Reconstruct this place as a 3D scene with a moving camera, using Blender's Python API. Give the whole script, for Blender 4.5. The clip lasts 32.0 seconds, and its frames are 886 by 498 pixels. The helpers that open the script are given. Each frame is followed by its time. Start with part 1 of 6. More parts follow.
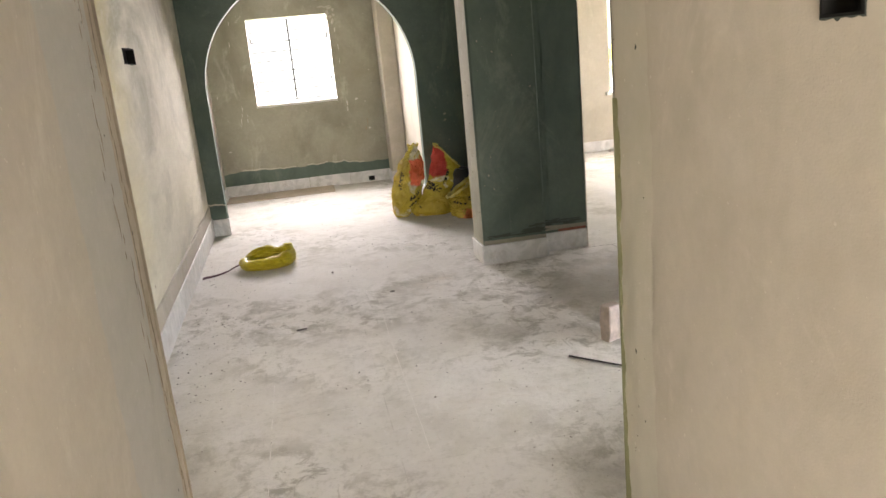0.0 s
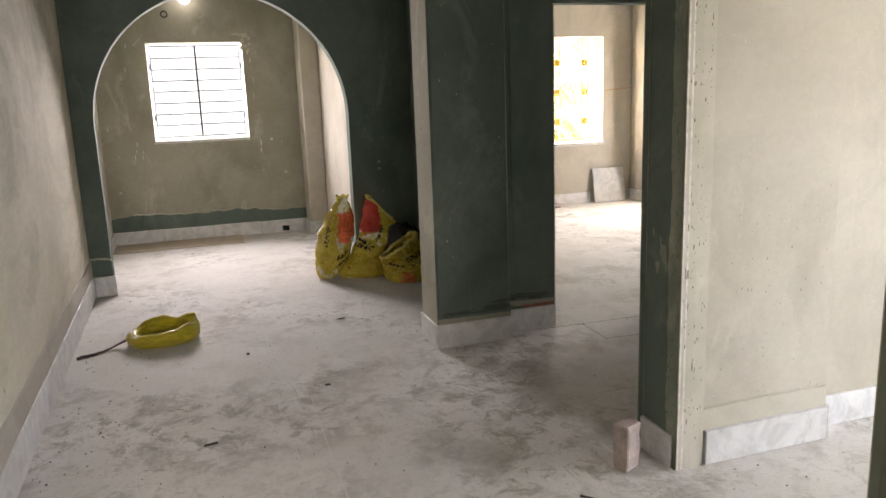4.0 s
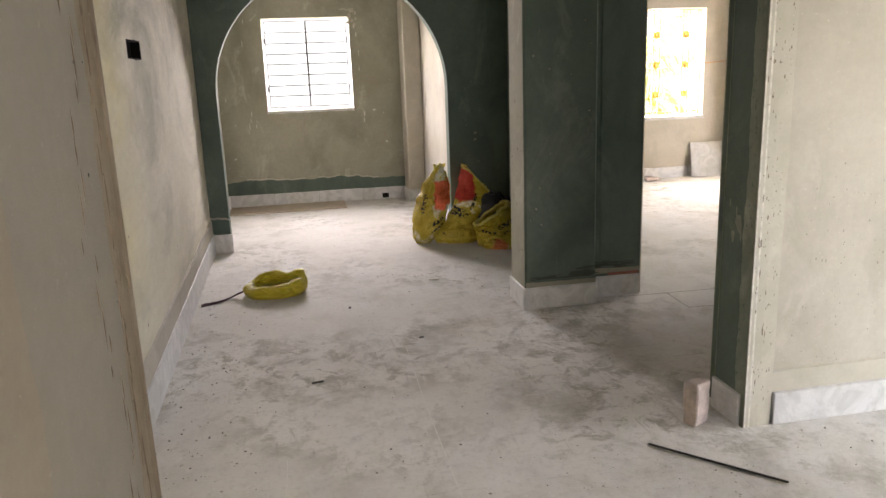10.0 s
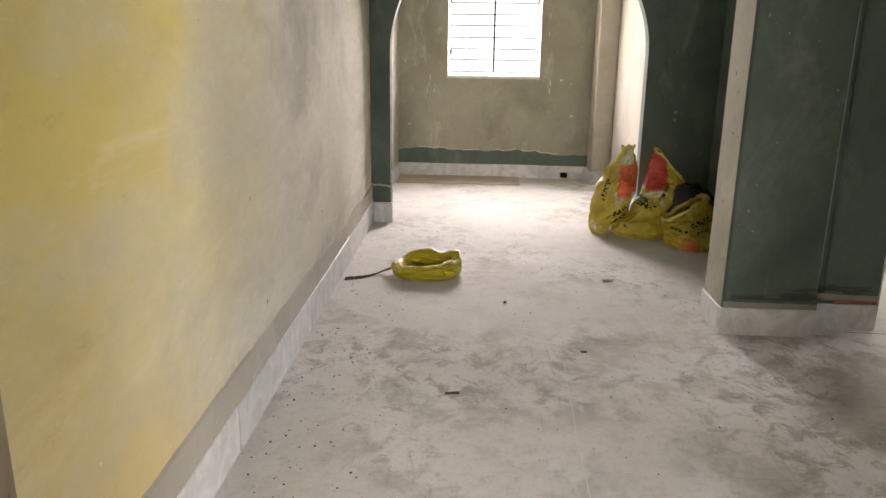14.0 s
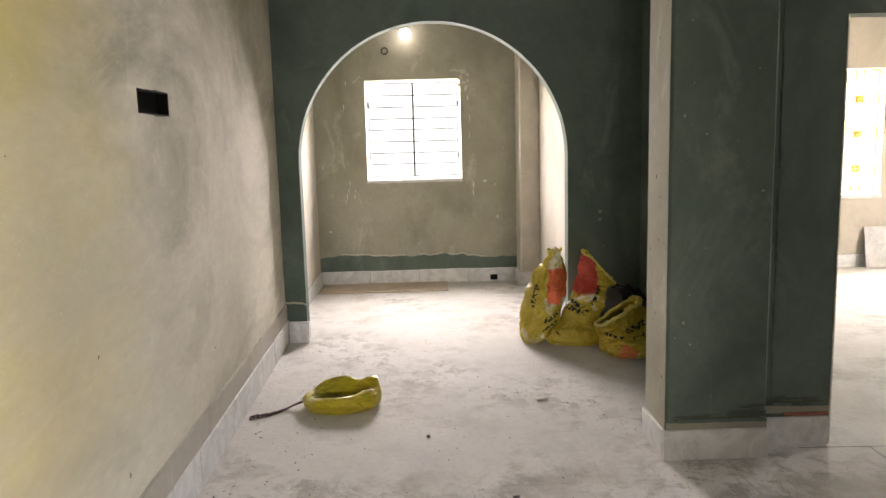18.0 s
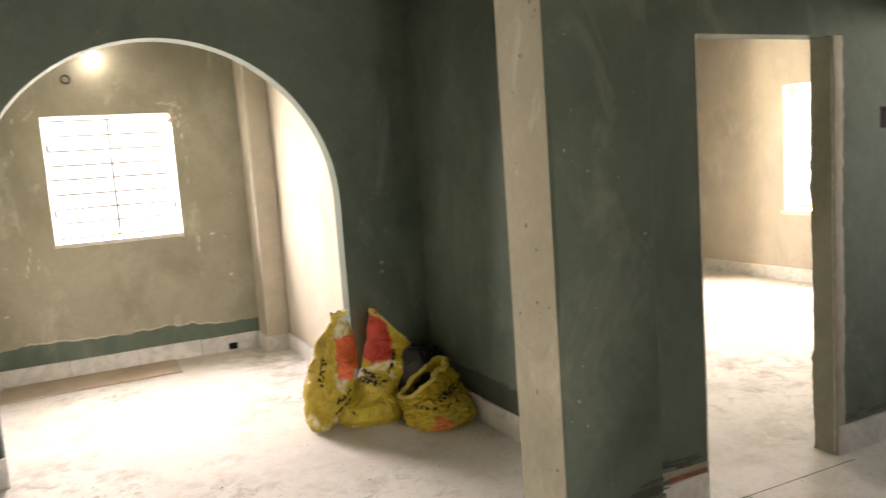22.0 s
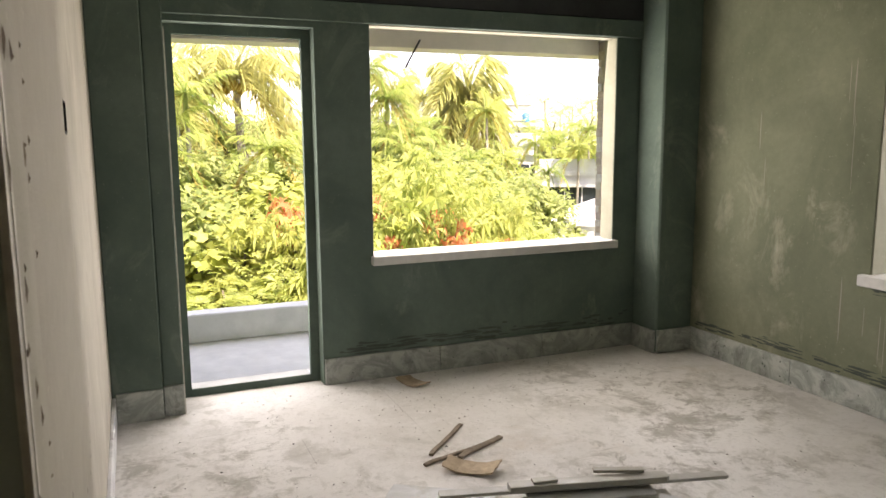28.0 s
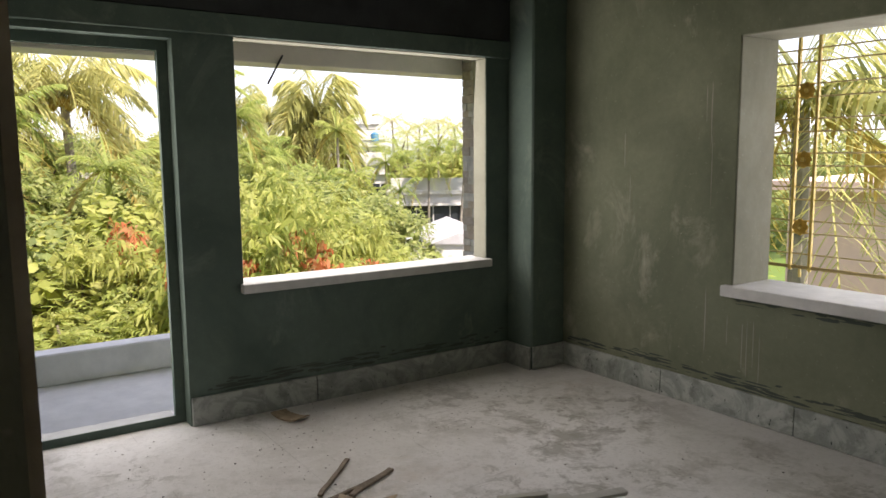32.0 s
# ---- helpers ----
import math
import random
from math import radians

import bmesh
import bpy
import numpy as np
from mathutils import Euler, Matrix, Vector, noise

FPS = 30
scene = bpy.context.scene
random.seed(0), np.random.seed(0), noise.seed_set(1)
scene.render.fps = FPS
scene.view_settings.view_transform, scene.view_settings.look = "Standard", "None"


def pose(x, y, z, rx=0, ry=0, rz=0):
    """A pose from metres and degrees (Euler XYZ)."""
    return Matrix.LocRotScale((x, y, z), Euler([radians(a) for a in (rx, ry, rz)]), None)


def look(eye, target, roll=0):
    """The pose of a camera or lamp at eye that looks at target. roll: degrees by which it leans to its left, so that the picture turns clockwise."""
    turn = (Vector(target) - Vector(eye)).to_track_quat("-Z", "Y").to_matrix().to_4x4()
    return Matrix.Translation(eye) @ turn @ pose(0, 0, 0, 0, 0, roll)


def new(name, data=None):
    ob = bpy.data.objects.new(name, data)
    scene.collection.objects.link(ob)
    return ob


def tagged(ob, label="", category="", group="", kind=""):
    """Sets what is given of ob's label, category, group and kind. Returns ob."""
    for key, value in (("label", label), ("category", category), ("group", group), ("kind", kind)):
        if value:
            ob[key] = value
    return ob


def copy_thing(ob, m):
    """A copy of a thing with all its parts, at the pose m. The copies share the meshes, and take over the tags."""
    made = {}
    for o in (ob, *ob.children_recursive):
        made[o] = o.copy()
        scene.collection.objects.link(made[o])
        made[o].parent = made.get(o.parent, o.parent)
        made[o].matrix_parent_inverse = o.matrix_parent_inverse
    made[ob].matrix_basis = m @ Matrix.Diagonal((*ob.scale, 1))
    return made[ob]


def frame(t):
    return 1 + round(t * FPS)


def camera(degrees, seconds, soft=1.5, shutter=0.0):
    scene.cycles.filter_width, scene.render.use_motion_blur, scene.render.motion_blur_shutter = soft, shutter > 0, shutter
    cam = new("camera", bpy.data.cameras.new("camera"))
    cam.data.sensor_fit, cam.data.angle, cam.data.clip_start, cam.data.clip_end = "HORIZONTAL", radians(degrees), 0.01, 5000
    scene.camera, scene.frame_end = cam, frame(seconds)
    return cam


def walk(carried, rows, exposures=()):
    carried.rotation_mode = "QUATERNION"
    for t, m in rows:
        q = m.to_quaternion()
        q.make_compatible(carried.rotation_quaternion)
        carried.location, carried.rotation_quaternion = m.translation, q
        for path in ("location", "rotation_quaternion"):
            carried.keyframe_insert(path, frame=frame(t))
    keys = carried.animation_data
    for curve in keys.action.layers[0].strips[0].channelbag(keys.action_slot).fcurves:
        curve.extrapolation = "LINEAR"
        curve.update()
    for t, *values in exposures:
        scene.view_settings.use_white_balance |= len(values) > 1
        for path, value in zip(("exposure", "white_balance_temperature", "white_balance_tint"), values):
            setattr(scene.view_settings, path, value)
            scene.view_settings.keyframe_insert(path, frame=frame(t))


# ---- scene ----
from collections import defaultdict

cam = camera(61.3, 32.0, shutter=0.3)
PATH = [
    (0, (0.516, -5.308, 1.575), (0.848, -3.401, 1.074), -5.5),
    (0.5, (0.485, -5.197, 1.563), (0.855, -3.286, 1.104), -3.9),
    (1, (0.533, -4.942, 1.604), (0.914, -3.02, 1.2), -2.8),
    (1.5, (0.497, -4.724, 1.574), (0.9, -2.804, 1.184), -1.9),
    (2, (0.422, -4.484, 1.601), (0.848, -2.564, 1.235), -1.6),
    (2.5, (0.4, -4.404, 1.612), (0.853, -2.489, 1.255), -1.6),
    (3, (0.413, -4.362, 1.595), (0.953, -2.472, 1.226), -1.6),
    (3.5, (0.392, -4.328, 1.578), (0.974, -2.456, 1.184), -1.9),
    (5.5, (0.543, -3.916, 1.568), (1.197, -2.073, 1.15), -2.1),
    (6, (0.471, -3.897, 1.611), (1.114, -2.047, 1.206), -2.1),
    (6.5, (0.404, -3.889, 1.658), (1.032, -2.03, 1.27), -1.9),
    (7, (0.382, -3.885, 1.664), (0.974, -2.015, 1.272), -1.7),
    (7.5, (0.352, -3.89, 1.651), (0.889, -2.007, 1.246), -1.3),
    (8, (0.369, -3.929, 1.637), (0.832, -2.031, 1.211), -1.2),
    (8.5, (0.447, -4.09, 1.621), (0.832, -2.178, 1.178), -1.4),
    (9, (0.48, -4.274, 1.607), (0.83, -2.359, 1.148), -1.7),
    (9.5, (0.403, -4.45, 1.6), (0.75, -2.538, 1.129), -2.0),
    (10, (0.363, -4.549, 1.596), (0.719, -2.638, 1.124), -2.1),
    (10.5, (0.382, -4.511, 1.611), (0.729, -2.596, 1.147), -2.0),
    (11, (0.474, -4.309, 1.609), (0.772, -2.382, 1.164), -1.7),
    (11.5, (0.543, -4.161, 1.599), (0.78, -2.224, 1.162), -1.2),
    (12, (0.52, -4.017, 1.604), (0.677, -2.072, 1.165), -0.7),
    (12.5, (0.489, -3.89, 1.586), (0.544, -1.945, 1.121), -0.3),
    (13, (0.48, -3.835, 1.57), (0.432, -1.903, 1.056), -0.2),
    (13.5, (0.475, -3.817, 1.528), (0.368, -1.894, 0.988), 0.7),
    (15.5, (0.489, -3.858, 1.435), (0.402, -1.905, 1.011), 1.2),
    (16, (0.494, -3.851, 1.455), (0.452, -1.89, 1.061), -0.1),
    (16.5, (0.499, -3.783, 1.501), (0.501, -1.816, 1.14), -1.0),
    (17, (0.563, -3.644, 1.538), (0.582, -1.672, 1.204), -1.7),
    (17.5, (0.634, -3.515, 1.561), (0.665, -1.54, 1.252), -1.7),
    (18, (0.63, -3.383, 1.559), (0.679, -1.404, 1.274), -1.5),
    (18.5, (0.574, -3.172, 1.604), (0.633, -1.192, 1.334), -1.2),
    (19, (0.537, -3.039, 1.602), (0.607, -1.058, 1.336), -1.2),
    (19.5, (0.501, -2.862, 1.612), (0.604, -0.882, 1.346), -1.5),
    (20, (0.456, -2.656, 1.629), (0.635, -0.68, 1.376), -1.6),
    (20.5, (0.293, -2.548, 1.645), (0.601, -0.588, 1.394), -2.1),
    (21, (0.164, -2.503, 1.65), (0.624, -0.571, 1.411), -2.5),
    (21.5, (0.138, -2.429, 1.645), (0.786, -0.551, 1.412), -3.2),
    (22, (0.175, -2.263, 1.645), (1.051, -0.481, 1.407), -4.1),
    (22.5, (0.251, -2.128, 1.637), (1.465, -0.562, 1.366), -4.9),
    (23, (0.314, -2.05, 1.646), (1.88, -0.849, 1.319), -4.5),
    (23.5, (0.374, -1.949, 1.637), (2.186, -1.188, 1.265), -3.5),
    (24, (0.428, -1.89, 1.618), (2.36, -1.566, 1.216), -2.1),
    (24.5, (0.578, -1.828, 1.627), (2.535, -1.78, 1.217), -2.2),
    (25, (0.727, -1.82, 1.634), (2.675, -2.01, 1.234), -2.3),
    (25.5, (0.863, -1.778, 1.623), (2.782, -2.163, 1.213), -2.6),
    (26, (1.059, -1.69, 1.597), (2.943, -2.223, 1.19), -2.6),
    (26.5, (1.231, -1.747, 1.518), (3.095, -2.361, 1.133), -2.0),
    (28.5, (1.853, -1.895, 1.521), (3.672, -2.682, 1.255), -0.1),
    (29, (1.878, -1.901, 1.516), (3.703, -2.687, 1.286), -0.0),
    (29.5, (1.878, -1.924, 1.527), (3.711, -2.699, 1.323), -0.1),
    (30, (1.866, -1.96, 1.51), (3.697, -2.743, 1.317), -0.2),
    (30.5, (1.889, -1.989, 1.515), (3.689, -2.832, 1.302), -0.4),
    (31, (1.942, -1.874, 1.512), (3.684, -2.827, 1.271), -0.5),
    (31.5, (1.965, -1.801, 1.507), (3.64, -2.862, 1.25), -0.4),
    (32, (1.971, -1.807, 1.52), (3.611, -2.924, 1.272), -0.5),
]
EXPO = [(0.0, 4.5, 6800, 18), (1.5, 4.1, 6800, 18), (3.0, 3.95, 6650, 19), (6.0, 3.72, 6850, 21), (9.0, 3.95, 6750, 20), (11.0, 4.0, 6750, 20), (13.0, 4.2, 6850, 19), (16.0, 4.3, 6800, 19), (18.0, 4.3, 6850, 19), (19.0, 4.25, 7000, 20), (20.0, 4.4, 7000, 20), (21.0, 4.5, 7100, 20), (22.0, 4.75, 7500, 20), (23.0, 5.0, 7400, 19), (24.0, 4.15, 6700, 21), (25.0, 3.9, 6700, 22), (26.5, 3.65, 6700, 22), (28.5, 2.05, 7350, 22), (30.0, 1.8, 7150, 21), (32.0, 1.5, 6850, 21)]
walk(cam, [(t, look(eye, target, roll)) for t, eye, target, roll in PATH], EXPO)

# ---- daylight ----
SUN_ELEV, SUN_AZ = radians(52), radians(266)
world = bpy.data.worlds.new("sky")
scene.world = world
world.use_nodes = True
wn = world.node_tree.nodes
sky = wn.new("ShaderNodeTexSky")
sky.sky_type = "NISHITA"
sky.sun_disc = False
sky.sun_elevation, sky.sun_rotation = SUN_ELEV, SUN_AZ
sky.dust_density = 1.0
haze = wn.new("ShaderNodeMix")
haze.data_type = "RGBA"
haze.inputs[0].default_value = 0.8
haze.inputs[7].default_value = (2.05, 2.25, 2.6, 1)
world.node_tree.links.new(sky.outputs[0], haze.inputs[6])
world.node_tree.links.new(haze.outputs[2], wn["Background"].inputs[0])
wn["Background"].inputs[1].default_value = 0.225


def lamp(name, kind, energy, m, color=(1, 1, 1), size=(1, 1)):
    data = bpy.data.lights.new(name, kind)
    data.energy, data.color = energy, color
    if kind == "AREA":
        data.shape, data.size, data.size_y = "RECTANGLE", size[0], size[1]
    ob = new(name, data)
    ob.matrix_basis = m
    return ob


sun = lamp("sun", "SUN", 4.2, look((0, 0, 0), (-math.sin(SUN_AZ) * math.cos(SUN_ELEV), -math.cos(SUN_AZ) * math.cos(SUN_ELEV), -math.sin(SUN_ELEV))), (1, 0.94, 0.84))
sun.data.angle = radians(0.6)
# sky light standing in the openings
alcove_light = lamp("window_light_alcove", "AREA", 8.0, look((0.545, 5.08, 1.68), (0.9, -1.5, 0.7)), (1.0, 0.95, 0.91), (1.0, 1.0))
alcove_light.data.spread = radians(135)
lamp("window_light_far_room", "AREA", 10, look((5.39, 5.2, 1.5), (5.3, 0, 1.2)), (1.0, 0.93, 0.82), (0.85, 1.4))
lamp("window_light_far_room_side", "AREA", 12.5, look((7.56, 2.9, 1.5), (0, 2.6, 1.0)), (1.0, 0.93, 0.84), (1.2, 1.4))
kitchen_light = lamp("window_light_kitchen", "AREA", 2.4, look((6.85, -0.95, 1.95), (4.9, 0.3, 2.5)), (1.0, 0.97, 0.9), (0.8, 0.8))
kitchen_light.data.spread = radians(100)
# Added fill at the corridor end, where no window is known.
lamp("window_light_corridor", "AREA", 7.0, look((0.63, -7.6, 1.5), (0.63, 0, 1.2)), (1.0, 0.93, 0.82), (1.0, 1.7))
lamp("balcony_light", "AREA", 29, look((6.375, -3.8, 1.24), (0, -3.8, 0.6)), (0.96, 0.97, 0.92), (4.4, 1.9))
lamp("window_light_south", "AREA", 6, look((3.75, -6.25, 1.44), (3.75, 0, 0.9)), (0.93, 0.98, 1.0), (1.5, 1.4))

# ---- materials ----


def rgba(c):
    return (c[0], c[1], c[2], 1.0)


class Nodes:
    """A short way to write a node material."""

    def __init__(self, name):
        self.mat = bpy.data.materials.new(name)
        self.mat.use_nodes = True
        self.tree = self.mat.node_tree
        self.bsdf = self.tree.nodes["Principled BSDF"]
        self.pos = self.tree.nodes.new("ShaderNodeNewGeometry").outputs["Position"]

    def link(self, a, b):
        self.tree.links.new(a, b)

    def put(self, socket, value):
        if hasattr(value, "is_linked"):
            self.link(value, socket)
        else:
            socket.default_value = value

    def noise(self, scale, detail=4.0, rough=0.55, vec=None, distort=0.0):
        n = self.tree.nodes.new("ShaderNodeTexNoise")
        n.inputs["Scale"].default_value, n.inputs["Detail"].default_value = scale, detail
        n.inputs["Roughness"].default_value, n.inputs["Distortion"].default_value = rough, distort
        self.link(vec or self.pos, n.inputs["Vector"])
        return n.outputs["Fac"]

    def voronoi(self, scale, feature="F1", vec=None, rnd=1.0):
        n = self.tree.nodes.new("ShaderNodeTexVoronoi")
        n.feature = feature
        n.inputs["Scale"].default_value, n.inputs["Randomness"].default_value = scale, rnd
        self.link(vec or self.pos, n.inputs["Vector"])
        return n.outputs["Distance"]

    def stretch(self, sx, sy, sz, vec=None):
        n = self.tree.nodes.new("ShaderNodeMapping")
        n.inputs["Scale"].default_value = (sx, sy, sz)
        self.link(vec or self.pos, n.inputs["Vector"])
        return n.outputs[0]

    def axis(self, k):
        n = self.tree.nodes.new("ShaderNodeSeparateXYZ")
        self.link(self.pos, n.inputs[0])
        return n.outputs[k]

    def ramp(self, fac, *stops):
        n = self.tree.nodes.new("ShaderNodeValToRGB")
        e = n.color_ramp.elements
        while len(e) < len(stops):
            e.new(0.5)
        for item, (at, c) in zip(e, stops):
            item.position, item.color = at, rgba(c if hasattr(c, "__len__") else (c, c, c))
        self.link(fac, n.inputs[0])
        return n.outputs[0]

    def span(self, fac, a, b, lo=0.0, hi=1.0):
        n = self.tree.nodes.new("ShaderNodeMapRange")
        for k, v in enumerate((a, b, lo, hi)):
            n.inputs[k + 1].default_value = v
        self.link(fac, n.inputs[0])
        return n.outputs[0]

    def mix(self, fac, a, b, blend="MIX"):
        n = self.tree.nodes.new("ShaderNodeMix")
        n.data_type, n.blend_type = "RGBA", blend
        for socket, v in ((n.inputs[0], fac), (n.inputs[6], a), (n.inputs[7], b)):
            self.put(socket, rgba(v) if isinstance(v, tuple) else v)
        return n.outputs[2]

    def math(self, op, a, b=0.0):
        n = self.tree.nodes.new("ShaderNodeMath")
        n.operation = op
        self.put(n.inputs[0], a)
        self.put(n.inputs[1], b)
        return n.outputs[0]

    def random(self):
        return self.tree.nodes.new("ShaderNodeObjectInfo").outputs["Random"]

    def island(self):
        return self.tree.nodes.new("ShaderNodeNewGeometry").outputs["Random Per Island"]

    def done(self, color, rough=0.8, metal=0.0, bump=None, height=0.004, spec=None):
        self.put(self.bsdf.inputs["Base Color"], rgba(color) if isinstance(color, tuple) else color)
        self.put(self.bsdf.inputs["Roughness"], rough)
        self.bsdf.inputs["Metallic"].default_value = metal
        if spec is not None:
            self.bsdf.inputs["Specular IOR Level"].default_value = spec
        if bump is not None:
            n = self.tree.nodes.new("ShaderNodeBump")
            n.inputs["Distance"].default_value = height
            self.link(bump, n.inputs["Height"])
            self.link(n.outputs[0], self.bsdf.inputs["Normal"])
        return self.mat


def plaster(name, a, b, stain, pale, smears=0.6, damp=0.6, along=1.0):
    """Sand-faced cement plaster: cloudy trowel marks, damp drifts, pale lime smears, drips, fine grit."""
    n = Nodes(name)
    flat = n.stretch(1, along, 1)
    cloud = n.noise(1.0, 7, 0.62, flat, 0.5)
    col = n.mix(n.span(cloud, 0.36, 0.64), a, b)
    drift = n.noise(1.0, 6, 0.62, n.stretch(1.5, 1.5, 1.0, flat), 0.6)
    col = n.mix(n.span(drift, 0.48, 0.68, 0, damp), col, stain)
    smear = n.noise(2.4, 8, 0.7, n.stretch(1, 1, 0.6, flat), 0.9)
    col = n.mix(n.span(smear, 0.56, 0.72, 0, smears), col, pale)
    drip = n.noise(1.0, 4, 0.6, n.stretch(16, 16, 0.7, flat), 0.3)
    col = n.mix(n.math("MULTIPLY", n.span(drip, 0.62, 0.70, 0, 0.12), n.span(cloud, 0.45, 0.6)), col, pale)
    fine = n.noise(26, 6, 0.75, flat)
    col = n.mix(n.span(fine, 0.35, 0.7, 0, 0.25), col, stain)
    speck = n.noise(70, 2, 0.5)
    col = n.mix(n.span(speck, 0.70, 0.75, 0, 0.45), col, pale)
    grit = n.math("ADD", n.noise(210, 2, 0.6), n.math("MULTIPLY", n.noise(3.0, 4, 0.5), 1.5))
    return n.done(col, n.span(cloud, 0.3, 0.7, 0.82, 0.95), 0, grit, 0.0006, 0.25)


# One cement plaster in copies: shade and its green cast are in this one.
M_PLASTER_SHADED = plaster("shaded_cement_plaster", (0.096, 0.134, 0.111), (0.143, 0.187, 0.156), (0.062, 0.089, 0.074), (0.245, 0.278, 0.238), 0.65)
# South wall's copy: damp smears, with the olive light there in its base colour.
M_PLASTER_DAMP_LIT = plaster("damp_lit_olive_plaster", (0.170, 0.185, 0.122), (0.245, 0.255, 0.178), (0.095, 0.107, 0.070), (0.40, 0.395, 0.305), 0.75)
# Copy for brighter spots such as the alcove; the light is in its colour.
M_PLASTER_MID = plaster("half_lit_plaster", (0.30, 0.29, 0.222), (0.39, 0.38, 0.305), (0.20, 0.196, 0.152), (0.56, 0.545, 0.46), 0.75)
# Same plaster where daylight falls: the brightness is put into the colour.
M_PLASTER_PALE = plaster("daylit_pale_plaster", (0.45, 0.415, 0.345), (0.54, 0.505, 0.43), (0.34, 0.31, 0.25), (0.66, 0.62, 0.545))
M_PLASTER_SKIM = plaster("old_frame_skim", (0.20, 0.232, 0.18), (0.285, 0.312, 0.25), (0.115, 0.138, 0.108), (0.42, 0.435, 0.36), 0.9)
M_PLASTER_LOWER = plaster("grey_lime_plaster", (0.40, 0.372, 0.318), (0.49, 0.462, 0.402), (0.31, 0.285, 0.235), (0.60, 0.57, 0.505), 0.8)
M_PLASTER_PATCH = plaster("fresh_patch_plaster", (0.34, 0.325, 0.28), (0.45, 0.43, 0.37), (0.20, 0.18, 0.14), (0.58, 0.55, 0.48))


def ochre_plaster():
    """The cement plaster again, with the yellow light at one end of the long wall painted in as ochre."""
    # Pale base and strong drifts also carry the wall's light and its soft bands.
    mat = plaster("ochre_lit_plaster", (0.56, 0.53, 0.425), (0.70, 0.67, 0.565), (0.30, 0.292, 0.23), (0.80, 0.77, 0.70), 0.6, 0.95, 0.4)
    n = Nodes("scratch")
    bpy.data.materials.remove(n.mat)
    n.mat, n.tree = mat, mat.node_tree
    n.bsdf = n.tree.nodes["Principled BSDF"]
    n.pos = n.tree.nodes.new("ShaderNodeNewGeometry").outputs["Position"]
    edge = n.math("ADD", n.axis(1), n.math("MULTIPLY", n.noise(1.1, 7, 0.6, n.stretch(1, 0.7, 1), 0.4), 2.2))
    edge = n.math("SUBTRACT", edge, n.math("MULTIPLY", n.axis(2), 0.35))
    mask = n.math("MULTIPLY", n.span(edge, 0.15, -1.15), n.span(n.noise(1.6, 7, 0.6, n.stretch(1, 0.5, 1)), 0.40, 0.60, 0.97, 0.30))
    old = n.bsdf.inputs["Base Color"].links[0].from_socket
    light_tint = n.mix(n.span(n.axis(2), 0.4, 1.5), (0.64, 0.52, 0.265), (0.61, 0.51, 0.135))
    light_tint = n.mix(n.span(n.noise(1.7, 7, 0.65, n.stretch(1, 0.5, 1), 0.6), 0.44, 0.62, 0, 0.75), light_tint, (0.50, 0.405, 0.15))
    light_tint = n.mix(n.span(n.noise(4.2, 8, 0.7, n.stretch(1, 0.45, 1), 0.8), 0.54, 0.68, 0, 0.6), light_tint, (0.72, 0.62, 0.36))
    light_tint = n.mix(n.span(n.noise(14, 6, 0.7, n.stretch(1, 0.45, 1)), 0.60, 0.70, 0, 0.4), light_tint, (0.42, 0.33, 0.14))
    n.link(n.mix(mask, old, light_tint), n.bsdf.inputs["Base Color"])
    return mat


M_PLASTER_OCHRE = ochre_plaster()


